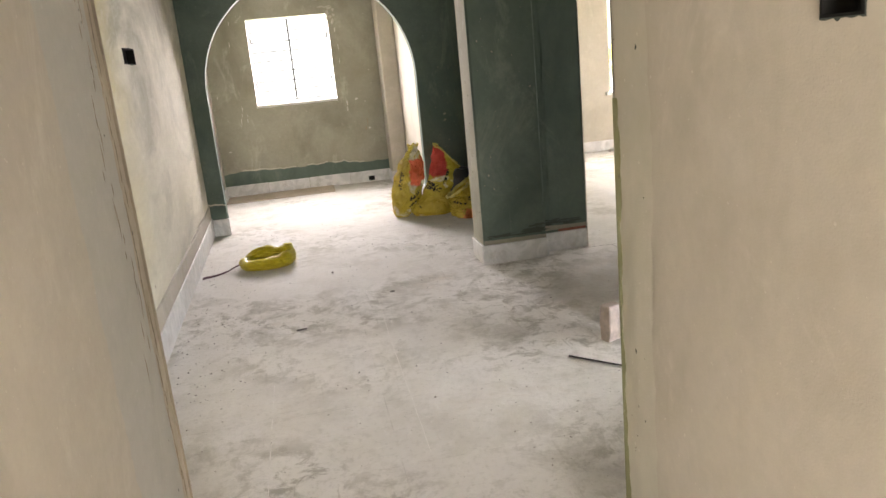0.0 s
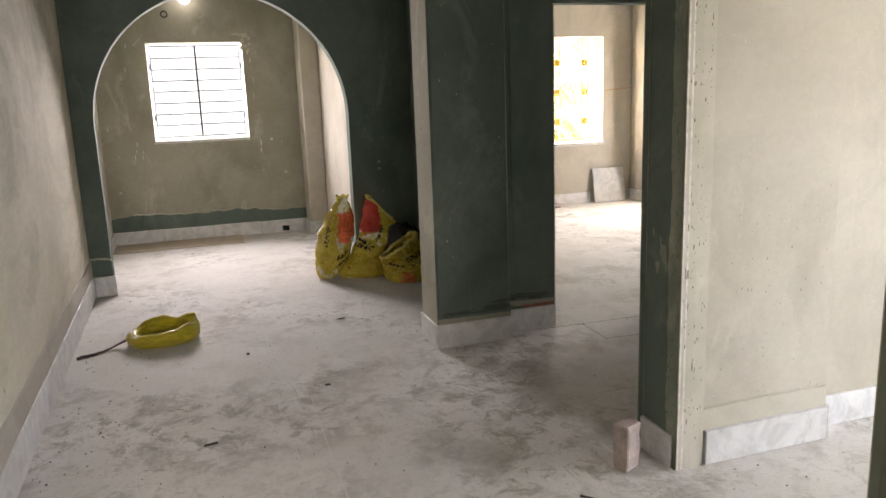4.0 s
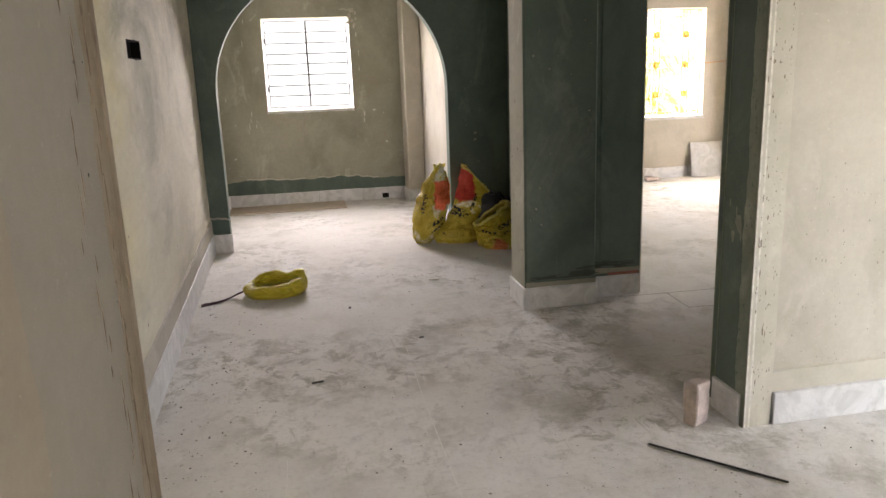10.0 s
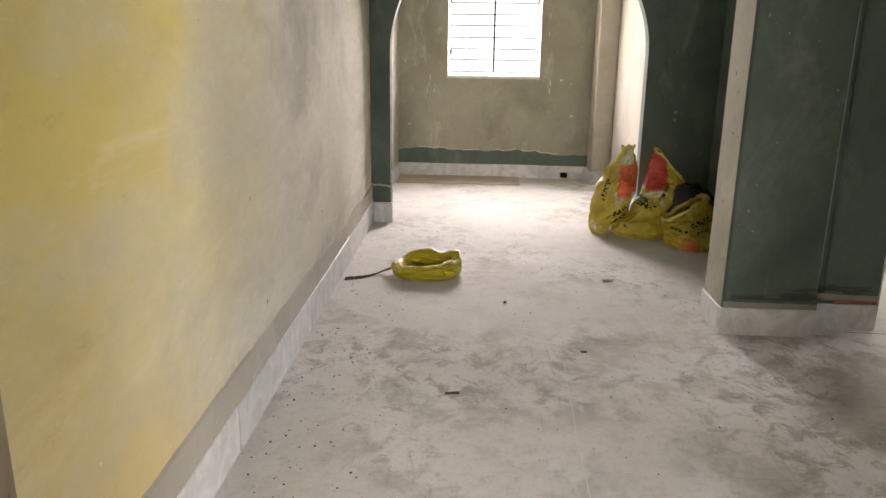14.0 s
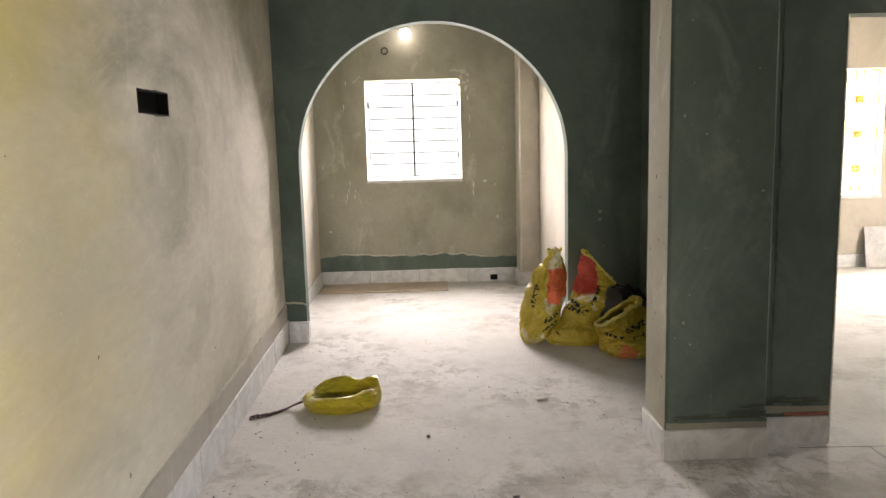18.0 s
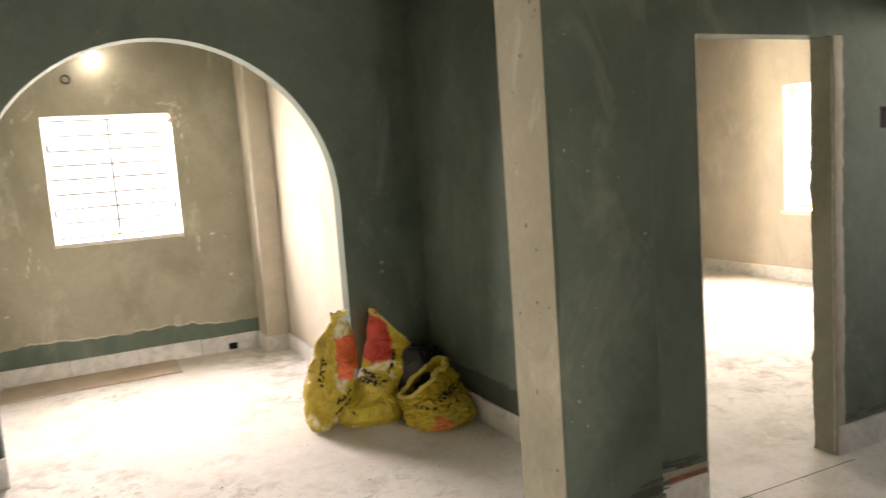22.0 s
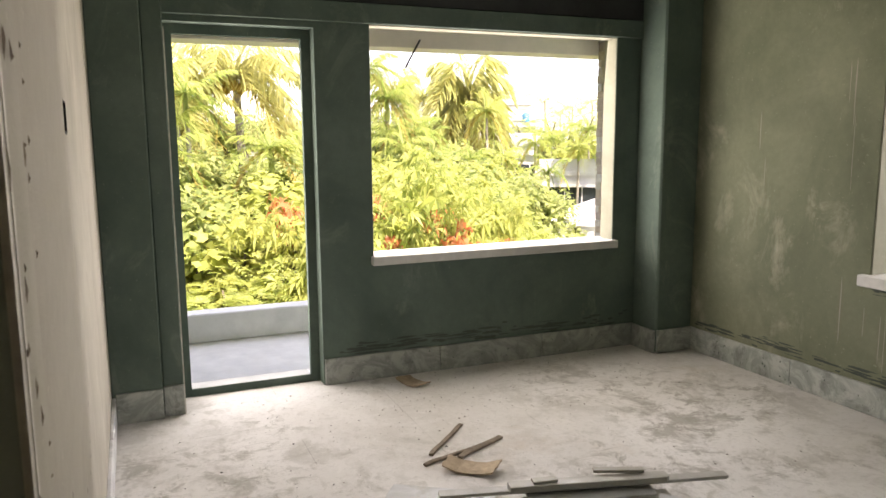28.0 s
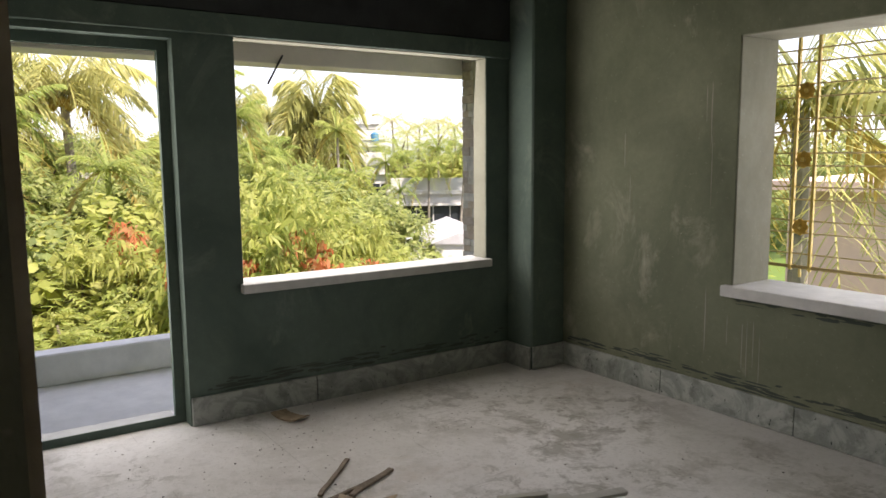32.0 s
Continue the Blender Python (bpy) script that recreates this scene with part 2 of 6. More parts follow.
def floor_material():
    """Pale stone floor under a film of cement dust: soft clouds, trodden mortar, clay smears, scratches, fine grit."""
    n = Nodes("dusty_marble_floor")
    cloud = n.noise(0.8, 7, 0.62)
    col = n.mix(n.span(cloud, 0.34, 0.66), (0.60, 0.58, 0.545), (0.76, 0.745, 0.72))
    clay = n.noise(1.15, 7, 0.7, distort=0.3)
    col = n.mix(n.span(clay, 0.58, 0.76, 0, 0.55), col, (0.45, 0.36, 0.26))
    patchy = n.span(n.noise(0.75, 5, 0.6), 0.44, 0.60)
    mud = n.noise(2.6, 10, 0.74, distort=0.35)
    col = n.mix(n.math("MULTIPLY", n.span(mud, 0.49, 0.60, 0, 0.9), n.math("ADD", n.math("MULTIPLY", patchy, 0.75), 0.25)), col, (0.39, 0.375, 0.335))
    scuff = n.noise(1.6, 9, 0.72, n.stretch(2.4, 1.2, 1), 0.5)
    col = n.mix(n.span(scuff, 0.54, 0.70, 0, 0.6), col, (0.74, 0.725, 0.70))
    tread = n.noise(8, 8, 0.75, distort=0.5)
    col = n.mix(n.math("MULTIPLY", n.span(tread, 0.51, 0.60, 0, 0.9), patchy), col, (0.36, 0.345, 0.305))
    fine = n.noise(30, 7, 0.78)
    col = n.mix(n.span(fine, 0.51, 0.68, 0, 0.5), col, (0.41, 0.39, 0.35))
    flake = n.noise(15, 7, 0.72, distort=0.5)
    col = n.mix(n.span(flake, 0.58, 0.66, 0, 0.4), col, (0.76, 0.745, 0.72))
    scratch = n.noise(1.0, 3, 0.5, n.stretch(26, 2.2, 1), 1.6)
    col = n.mix(n.math("MULTIPLY", n.span(scratch, 0.66, 0.70, 0, 0.35), patchy), col, (0.25, 0.235, 0.20))
    gap = None
    for k, size in ((0, 1.22), (1, 0.61)):
        line = n.span(n.math("ABSOLUTE", n.math("SUBTRACT", n.math("FRACT", n.math("MULTIPLY", n.math("ADD", n.axis(k), 40.13), 1 / size)), 0.5)), 0.003 / size, 0.0015 / size)
        gap = line if gap is None else n.math("MAXIMUM", gap, line)
    col = n.mix(n.math("MULTIPLY", gap, n.span(mud, 0.46, 0.60, 0, 0.35)), col, (0.20, 0.185, 0.16))
    grit = n.math("ADD", n.noise(120, 3, 0.7), n.math("MULTIPLY", n.math("ADD", mud, fine), 1.0))
    return n.done(col, n.span(cloud, 0.3, 0.7, 0.72, 0.92), 0, grit, 0.0018, 0.25)


M_FLOOR = floor_material()


def marble(name, a, b, dirt, uneven=0.25):
    n = Nodes(name)
    v = n.noise(4.0, 8, 0.65, distort=2.4)
    col = n.mix(n.span(v, 0.42, 0.58), a, b)
    col = n.mix(n.span(n.noise(7, 7, 0.7), 0.55, 0.72, 0, 0.7), col, dirt)
    col = n.mix(n.span(n.random(), 0, 1, 0, uneven), col, dirt)
    return n.done(col, n.span(v, 0.3, 0.7, 0.4, 0.6), 0, n.noise(60, 4, 0.6), 0.001, 0.4)


M_MARBLE = marble("white_marble", (0.58, 0.59, 0.59), (0.74, 0.74, 0.74), (0.38, 0.365, 0.33))
M_MARBLE_DIRTY = marble("mortar_smeared_marble", (0.29, 0.315, 0.285), (0.47, 0.49, 0.455), (0.085, 0.092, 0.075), 0.35)
M_SLAB = marble("grey_marble_slab", (0.48, 0.49, 0.49), (0.60, 0.61, 0.62), (0.33, 0.30, 0.22), 0.9)


def simple(name, color, rough=0.7, metal=0.0, var=0.35, scale=18.0):
    n = Nodes(name)
    f = n.noise(scale, 6, 0.65)
    dark = tuple(c * (1 - var) for c in color)
    light = tuple(min(1, c * (1 + 0.5 * var)) for c in color)
    return n.done(n.mix(n.span(f, 0.3, 0.7), dark, light), rough, metal, f, 0.0015)


M_BALCONY = simple("pale_cement_screed", (0.78, 0.75, 0.74), 0.8, 0, 0.15, 5)
M_CREAM_BEAM = simple("cream_beam_paint", (0.82, 0.73, 0.62), 0.85, 0, 0.12, 3)
# Near-black base colour, far darker than the ceiling's.
M_BEAM_DARK = simple("near_black_beam", (0.035, 0.037, 0.038), 0.9, 0, 0.4, 4)
M_CEIL = simple("raw_concrete_ceiling", (0.22, 0.215, 0.20), 0.9, 0, 0.3, 3)
M_BLACK = Nodes("black_plastic_box").done((0.010, 0.010, 0.009), 0.8, spec=0.08)
M_IRON = simple("dark_iron", (0.045, 0.043, 0.04), 0.6, 0.2)
M_LEAF = simple("green_leaves", (0.10, 0.16, 0.02), 0.55)
M_BRICK = simple("pink_brick", (0.58, 0.49, 0.45), 0.9)

# ---- mesh helpers ----


def mesh_of(name, bm, material):
    me = bpy.data.meshes.new(name)
    bm.to_mesh(me)
    bm.free()
    me.materials.append(material)
    return me


def part(name, bm, material, parent=None, label=""):
    ob = new(name, mesh_of(name, bm, material))
    if parent is not None:
        ob.parent = parent
    return tagged(ob, label)


def thing(name, label, category, at=(0, 0, 0), rz=0.0, group="", kind=""):
    ob = new(name)
    ob.empty_display_size = 0.1
    ob.matrix_basis = pose(*at, 0, 0, rz)
    return tagged(ob, label, category, group, kind)


def solid(bm, x0, x1, y0, y1, z0, z1, bevel=0.0, m=None):
    """A box, with its edges eased when bevel is given."""
    made = bmesh.ops.create_cube(bm, size=1.0)["verts"]
    for v in made:
        v.co = Vector(((x0 + x1) / 2 + v.co.x * (x1 - x0), (y0 + y1) / 2 + v.co.y * (y1 - y0), (z0 + z1) / 2 + v.co.z * (z1 - z0)))
    if bevel:
        edges = list({e for v in made for e in v.link_edges})
        made = bmesh.ops.bevel(bm, geom=edges, offset=bevel, segments=1, affect="EDGES")["verts"]
    if m is not None:
        bmesh.ops.transform(bm, matrix=m, verts=[v for v in made if v.is_valid])
    return bm


def box(*args, **kw):
    return solid(bmesh.new(), *args, **kw)


def tube(bm, a, b, r, sides=8, r2=None):
    a, b = Vector(a), Vector(b)
    d = b - a
    m = Matrix.Translation((a + b) / 2) @ d.to_track_quat("Z", "Y").to_matrix().to_4x4()
    bmesh.ops.create_cone(bm, cap_ends=True, segments=sides, radius1=r, radius2=r if r2 is None else r2, depth=d.length, matrix=m)
    return bm


def wall_with_openings(axis, n0, n1, u0, u1, z0, z1, holes):
    """A wall between the planes n0 and n1 across the axis, from u0 to u1, with holes (u0, u1, z0, z1) cut right through it."""
    us = sorted({u0, u1, *[h[0] for h in holes], *[h[1] for h in holes]})
    zs = sorted({z0, z1, *[h[2] for h in holes], *[h[3] for h in holes]})
    bm, seen = bmesh.new(), {}

    def v(u, n, z):
        key = (round(u, 4), round(n, 4), round(z, 4))
        if key not in seen:
            seen[key] = bm.verts.new((n, u, z) if axis == "x" else (u, n, z))
        return seen[key]

    def full(i, k):
        if not (0 <= i < len(us) - 1 and 0 <= k < len(zs) - 1):
            return False
        cu, cz = (us[i] + us[i + 1]) / 2, (zs[k] + zs[k + 1]) / 2
        return not any(h[0] < cu < h[1] and h[2] < cz < h[3] for h in holes)

    for i in range(len(us) - 1):
        for k in range(len(zs) - 1):
            if not full(i, k):
                continue
            a, b, c, d = us[i], us[i + 1], zs[k], zs[k + 1]
            bm.faces.new([v(a, n0, c), v(b, n0, c), v(b, n0, d), v(a, n0, d)])
            bm.faces.new([v(a, n1, c), v(a, n1, d), v(b, n1, d), v(b, n1, c)])
            for di, dk, p, q in ((-1, 0, (a, c), (a, d)), (1, 0, (b, c), (b, d)), (0, -1, (a, c), (b, c)), (0, 1, (a, d), (b, d))):
                if not full(i + di, k + dk):
                    bm.faces.new([v(p[0], n0, p[1]), v(q[0], n0, q[1]), v(q[0], n1, q[1]), v(p[0], n1, p[1])])
    bmesh.ops.recalc_face_normals(bm, faces=bm.faces)
    return bm


def setting(name, bm, material, label, category):
    return tagged(part(name, bm, material), label, category, kind="structure")


def wall(name, axis, n0, n1, u0, u1, holes=(), material=M_PLASTER_SHADED, label="bare grey cement plastered wall", z0=0.0, z1=2.95):
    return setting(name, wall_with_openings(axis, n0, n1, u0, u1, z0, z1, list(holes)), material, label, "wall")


# ---- the structure ----
CEIL = 2.95
setting("floor", box(-0.9, 7.6, -8.0, 5.3, -0.25, 0.0), M_FLOOR, "dusty stained marble floor strewn with plaster crumbs", "floor")
setting("ceiling", box(-0.9, 7.7, -8.0, 5.3, CEIL, CEIL + 0.2), M_CEIL, "raw unpainted concrete ceiling", "ceiling")



def hall_x(y):
    """The long wall runs a little out of square."""
    return -0.437 - 0.016 * (y + 0.6)


bm = wall_with_openings("x", -0.25, 0.0, -3.42, 2.46, 0.0, 2.95, [(-0.475, -0.12, 1.695, 1.79)])
for v in bm.verts:
    v.co.x += hall_x(v.co.y)
setting("wall_hall_left", bm, M_PLASTER_OCHRE, "grey plastered wall with yellow light painted over one end", "wall")
wall("wall_alcove_left", "x", -0.80, -0.53, 2.44, 5.10, material=M_PLASTER_PALE, label="pale plastered side wall of the alcove")
wall("wall_corridor_left", "x", -0.19, 0.06, -7.7, -3.26, material=M_PLASTER_PALE, label="pale cement plastered corridor wall")
wall("wall_corridor_right", "x", 1.20, 1.45, -7.7, -3.745, [(-4.485, -4.405, 1.575, 1.70)], material=M_PLASTER_PALE, label="pale cement plastered corridor wall")
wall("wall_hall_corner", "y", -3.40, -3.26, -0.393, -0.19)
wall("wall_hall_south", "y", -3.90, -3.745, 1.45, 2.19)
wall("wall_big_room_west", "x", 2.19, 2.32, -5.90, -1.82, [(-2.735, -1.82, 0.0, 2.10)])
wall("wall_big_room_jamb", "y", -1.82, -1.58, 2.19, 2.30)
setting("wall_big_room_jamb_step", box(2.215, 2.30, -1.58, -1.50, 0, CEIL, bevel=0.004), M_PLASTER_SHADED, "stepped plaster edge beside the doorway", "wall")
wall("wall_big_room_pier", "y", -1.803, -1.56, 2.30, 2.97, material=M_PLASTER_PALE, label="pale plastered pier beside the doorway")
wall("wall_big_room_north", "y", -1.725, -1.56, 2.97, 6.172, [(3.74, 4.22, 1.54, 1.63)], material=M_PLASTER_PALE, label="sunlit pale plastered wall of the big room")
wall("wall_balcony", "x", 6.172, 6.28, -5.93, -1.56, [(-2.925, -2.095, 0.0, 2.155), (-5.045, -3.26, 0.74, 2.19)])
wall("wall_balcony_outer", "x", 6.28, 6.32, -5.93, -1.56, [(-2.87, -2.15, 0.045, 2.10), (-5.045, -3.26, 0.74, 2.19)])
wall("wall_big_room_south", "y", -5.90, -5.548, 2.32, 6.172, [(2.98, 4.53, 0.71, 2.165)], material=M_PLASTER_DAMP_LIT)
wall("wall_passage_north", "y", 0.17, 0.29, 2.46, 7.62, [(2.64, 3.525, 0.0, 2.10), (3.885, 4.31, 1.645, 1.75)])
wall("wall_kitchen", "x", 4.42, 4.54, -1.56, 0.17, [(-0.78, 0.17, 0.0, 2.15)])
wall("wall_kitchen_east", "x", 6.80, 6.95, -1.56, 0.17, [(-1.40, -0.50, 1.5, 2.4)])
wall("wall_kitchen_south", "y", -1.75, -1.56, 6.32, 6.95)
wall("wall_far_room_west", "x", 2.34, 2.46, 0.17, 5.25)
wall("wall_far_room_north", "y", 5.00, 5.25, 2.46, 7.62, [(4.96, 5.83, 0.80, 2.24)], material=M_PLASTER_PALE, label="pale plastered wall of the far room")
wall("wall_far_room_east", "x", 7.37, 7.62, 0.29, 5.00, [(2.35, 3.56, 0.76, 2.18)], material=M_PLASTER_PALE, label="pale plastered wall of the far room")
wall("wall_alcove_north", "y", 4.85, 5.10, -0.53, 1.863, [(0.03, 1.065, 1.15, 2.23)], material=M_PLASTER_MID, label="water-stained grey plaster wall round a barred window")
wall("wall_alcove_right", "x", 1.863, 1.99, 2.57, 5.10, material=M_PLASTER_PALE, label="pale plastered side wall of the alcove")
# Unseen end wall closing the corridor, with an added opening.
wall("wall_corridor_end", "y", -7.9, -7.7, -0.19, 1.45, [(0.1, 1.15, 0.6, 2.4)])


def arch_wall():
    """The wall with the round-headed opening."""
    cx, r, spring, x0, x1 = 0.722, 1.042, 1.42, -0.53, 2.34
    bm = bmesh.new()
    steps = 40
    ring = [(cx - r, 0.0), (cx - r, spring * 0.5)] + [(cx - r * math.cos(math.pi * k / steps), spring + r * math.sin(math.pi * k / steps)) for k in range(steps + 1)] + [(cx + r, spring * 0.5), (cx + r, 0.0)]
    outer = []
    for x, z in ring:
        if z < spring - 1e-4:
            outer.append((x0 if x < cx else x1, z))
        else:
            t = math.atan2(z - spring, x - cx)
            if t > math.radians(130):
                outer.append((x0, spring + (CEIL - spring) * (math.pi - t) / math.radians(50)))
            elif t < math.radians(50):
                outer.append((x1, spring + (CEIL - spring) * t / math.radians(50)))
            else:
                outer.append((x1 + (x0 - x1) * (t - math.radians(50)) / math.radians(80), CEIL))
    rows = []
    for y in (2.45, 2.58):
        rows.append(([bm.verts.new((x, y, z)) for x, z in ring], [bm.verts.new((x, y, z)) for x, z in outer]))
    (ra, oa), (rb, ob_) = rows
    for k in range(len(ring) - 1):
        bm.faces.new([ra[k], ra[k + 1], oa[k + 1], oa[k]])
        bm.faces.new([rb[k], ob_[k], ob_[k + 1], rb[k + 1]])
        bm.faces.new([ra[k], rb[k], rb[k + 1], ra[k + 1]])
        bm.faces.new([oa[k], oa[k + 1], ob_[k + 1], ob_[k]])
    bmesh.ops.recalc_face_normals(bm, faces=bm.faces)
    setting("wall_arch", bm, M_PLASTER_SHADED, "grey plastered wall with a round arch opening", "wall")


arch_wall()


def pier(name, x0, x1, y0, y1, material=M_PLASTER_SHADED, label="square plastered concrete column"):
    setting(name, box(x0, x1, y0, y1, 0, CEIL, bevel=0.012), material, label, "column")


pier("column_hall", 1.765, 2.255, 0.03, 0.36, M_PLASTER_SHADED)
setting("wall_pillar_return", box(2.255, 2.46, 0.172, 0.36, 0, CEIL), M_PLASTER_SHADED, "narrow plastered return beside the column", "wall")
pier("column_alcove", 1.655, 1.865, 4.50, 4.852, M_PLASTER_PALE)
pier("column_far_room", 6.27, 6.72, 4.60, 5.002, M_PLASTER_PALE)
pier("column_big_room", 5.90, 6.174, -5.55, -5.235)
setting("column_balcony_door", box(5.99, 6.174, -1.985, -1.723, 0, 2.31, bevel=0.008), M_PLASTER_SHADED, "plastered pilaster beside the balcony door", "column")
setting("column_balcony_door_step", box(6.015, 6.174, -2.095, -1.983, 0, 2.31, bevel=0.008), M_PLASTER_SHADED, "plastered pilaster step beside the balcony door", "column")
setting("beam_balcony", box(6.148, 6.174, -5.235, -1.725, 2.31, CEIL), M_BEAM_DARK, "near-black beam above the lintel", "beam")
setting("lintel_band", box(6.137, 6.174, -5.235, -2.095, 2.19, 2.305, bevel=0.004), M_PLASTER_SHADED, "grey plastered lintel band over the openings", "lintel")

# balcony
setting("balcony_floor", box(6.32, 7.60, -6.4, -1.5, -0.2, 0.02), M_BALCONY, "pale cement balcony floor", "floor")
setting("balcony_kerb", box(7.42, 7.60, -6.4, -1.5, 0.02, 0.235, bevel=0.01), M_BALCONY, "low white balcony kerb", "kerb")
setting("balcony_beam", box(7.42, 7.70, -6.4, -1.5, 2.215, CEIL, bevel=0.006), M_CREAM_BEAM, "cream plastered balcony edge beam", "beam")
setting("balcony_side_wall", box(6.32, 7.6, -1.56, -1.5, 0.02, CEIL), M_PLASTER_PALE, "plain plastered balcony end wall", "wall")

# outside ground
# Added glowing panel for the haze; dimmer than the sky so window bars show.
n_haze = Nodes("white_haze_glow")
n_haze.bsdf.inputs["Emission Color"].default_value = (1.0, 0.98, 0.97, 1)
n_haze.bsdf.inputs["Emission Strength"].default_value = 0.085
setting("backdrop", box(-120, 130, 75, 75.5, -9, 16), n_haze.done((0.1, 0.1, 0.1), 1.0), "glowing white panel standing in for hazy distance", "backdrop")
setting("ground", box(-300, 600, -400, 400, -9.2, -9.0), M_LEAF, "overgrown green ground", "ground")

# ---- more materials ----


def sack_plastic(name, xlo, xhi, zlo, zhi, print_red, white, prints):
    """Printed yellow woven sack: a red panel, blocks of dark print (x, z, turn, length, height), sharp creases."""
    n = Nodes(name)
    tex = n.tree.nodes.new("ShaderNodeTexCoord")
    sep = n.tree.nodes.new("ShaderNodeSeparateXYZ")
    n.link(tex.outputs["Generated"], sep.inputs[0])
    gx, gz = sep.outputs[0], sep.outputs[2]
    wob = n.math("MULTIPLY", n.math("SUBTRACT", n.noise(9, 3), 0.5), 0.25)
    wz, wx = n.math("ADD", gz, wob), n.math("ADD", gx, wob)
    red = n.math("MULTIPLY", n.span(wz, zlo, zlo + 0.03), n.span(wx, xlo, xlo + 0.03))
    red = n.math("MULTIPLY", red, n.math("MULTIPLY", n.span(wz, zhi + 0.03, zhi), n.span(wx, xhi + 0.03, xhi)))
    col = n.mix(n.span(n.noise(6, 5), 0.35, 0.65), (0.40, 0.30, 0.018), (0.60, 0.47, 0.06))
    # Whitish blotches painted in for bright gloss on the plastic.
    col = n.mix(n.span(n.noise(4.5, 3, distort=0.6), white, white + 0.06, 0, 0.85), col, (0.78, 0.75, 0.52))
    col = n.mix(red, col, n.mix(n.span(n.noise(7, 4), 0.35, 0.65), print_red, tuple(min(1.0, c * 1.5 + 0.03) for c in print_red)))
    glyph = n.span(n.noise(46, 1, 0.4), 0.46, 0.50)
    ink = None
    for x, z, turn, length, height in prints:
        c, q = math.cos(radians(turn)), math.sin(radians(turn))
        dx, dz = n.math("SUBTRACT", gx, x), n.math("SUBTRACT", n.math("ADD", gz, n.math("MULTIPLY", wob, 0.3)), z)
        u = n.math("ADD", n.math("MULTIPLY", dx, c), n.math("MULTIPLY", dz, q))
        v = n.math("SUBTRACT", n.math("MULTIPLY", dz, c), n.math("MULTIPLY", dx, q))
        b = n.math("MULTIPLY", n.span(n.math("ABSOLUTE", u), length / 2, length / 2 - 0.02), n.span(n.math("ABSOLUTE", v), height / 2, height / 2 - 0.01))
        ink = b if ink is None else n.math("MAXIMUM", ink, b)
    col = n.mix(n.math("MULTIPLY", ink, glyph), col, (0.030, 0.032, 0.018))
    ridge = n.math("ABSOLUTE", n.math("SUBTRACT", n.noise(8, 4, 0.55, distort=1.4), 0.5))
    crease = n.math("ADD", n.math("MULTIPLY", ridge, 2.0), n.math("MULTIPLY", n.noise(260, 1), 0.05))
    return n.done(col, 0.26, 0, crease, 0.03, 0.6)


M_SACK_TALL = sack_plastic("printed_sack_red_side", 0.62, 1.2, 0.46, 0.80, (0.60, 0.11, 0.03), 0.61, ((0.36, 0.52, 62, 0.26, 0.10), (0.70, 0.30, 25, 0.34, 0.07), (0.66, 0.20, 22, 0.34, 0.04)))
M_SACK_POINT = sack_plastic("printed_sack_red_top", 0.30, 0.74, 0.54, 1.2, (0.46, 0.045, 0.025), 0.66, ((0.42, 0.45, -12, 0.36, 0.055), (0.45, 0.385, -12, 0.40, 0.065), (0.74, 0.52, 60, 0.22, 0.06), (0.20, 0.16, -40, 0.10, 0.03)))
M_SACK_SQUAT = sack_plastic("printed_sack_red_foot", 0.20, 0.42, -0.2, 0.22, (0.60, 0.20, 0.05), 0.68, ((0.52, 0.56, 24, 0.46, 0.11), (0.58, 0.44, 24, 0.40, 0.06), (0.18, 0.40, -10, 0.22, 0.06)))
M_SACK_RIM = simple("yellow_sack_rim", (0.62, 0.52, 0.10), 0.4)


def yellow_sheet():
    n = Nodes("yellow_plastic_sheet")
    f = n.noise(7, 5, 0.6, n.stretch(1, 1, 4), 2.0)
    col = n.mix(n.span(f, 0.35, 0.65), (0.42, 0.34, 0.012), (0.62, 0.52, 0.03))
    return n.done(col, 0.33, 0, f, 0.03, 0.5)


M_COIL = yellow_sheet()
M_BLACKBAG = simple("black_polythene", (0.012, 0.013, 0.014), 0.3, 0, 0.4, 10)
M_CORD = simple("purple_cord", (0.10, 0.045, 0.06), 0.8)
M_DARKBAND = plaster("damp_dark_render", (0.055, 0.068, 0.060), (0.085, 0.100, 0.088), (0.030, 0.037, 0.033), (0.16, 0.165, 0.145))
M_SMUDGE = plaster("damp_smudge", (0.064, 0.078, 0.064), (0.092, 0.108, 0.088), (0.046, 0.056, 0.046), (0.13, 0.142, 0.115))
M_PLASTER_STRIP = plaster("pale_strip_plaster", (0.43, 0.425, 0.38), (0.50, 0.49, 0.445), (0.34, 0.335, 0.29), (0.60, 0.60, 0.55))
M_PLASTER_SKIMPALE = plaster("pale_edge_plaster", (0.47, 0.44, 0.37), (0.56, 0.53, 0.45), (0.36, 0.35, 0.27), (0.66, 0.63, 0.55))
M_BROWN_LINE = plaster("brown_frame_line", (0.27, 0.22, 0.155), (0.38, 0.325, 0.245), (0.12, 0.095, 0.065), (0.52, 0.47, 0.38), 0.9)
M_MOSS_LINE = plaster("mossy_frame_line", (0.20, 0.20, 0.10), (0.30, 0.29, 0.17), (0.10, 0.11, 0.05), (0.46, 0.43, 0.31), 0.9)
M_PLASTER_EDGE = plaster("worn_brown_edge", (0.40, 0.35, 0.265), (0.50, 0.445, 0.35), (0.22, 0.18, 0.125), (0.60, 0.55, 0.44))
M_BED = plaster("mortar_bed", (0.30, 0.275, 0.235), (0.40, 0.37, 0.315), (0.20, 0.185, 0.15), (0.50, 0.47, 0.41))
M_CHALK = simple("chalk_line", (0.74, 0.72, 0.69), 0.95, 0, 0.2)
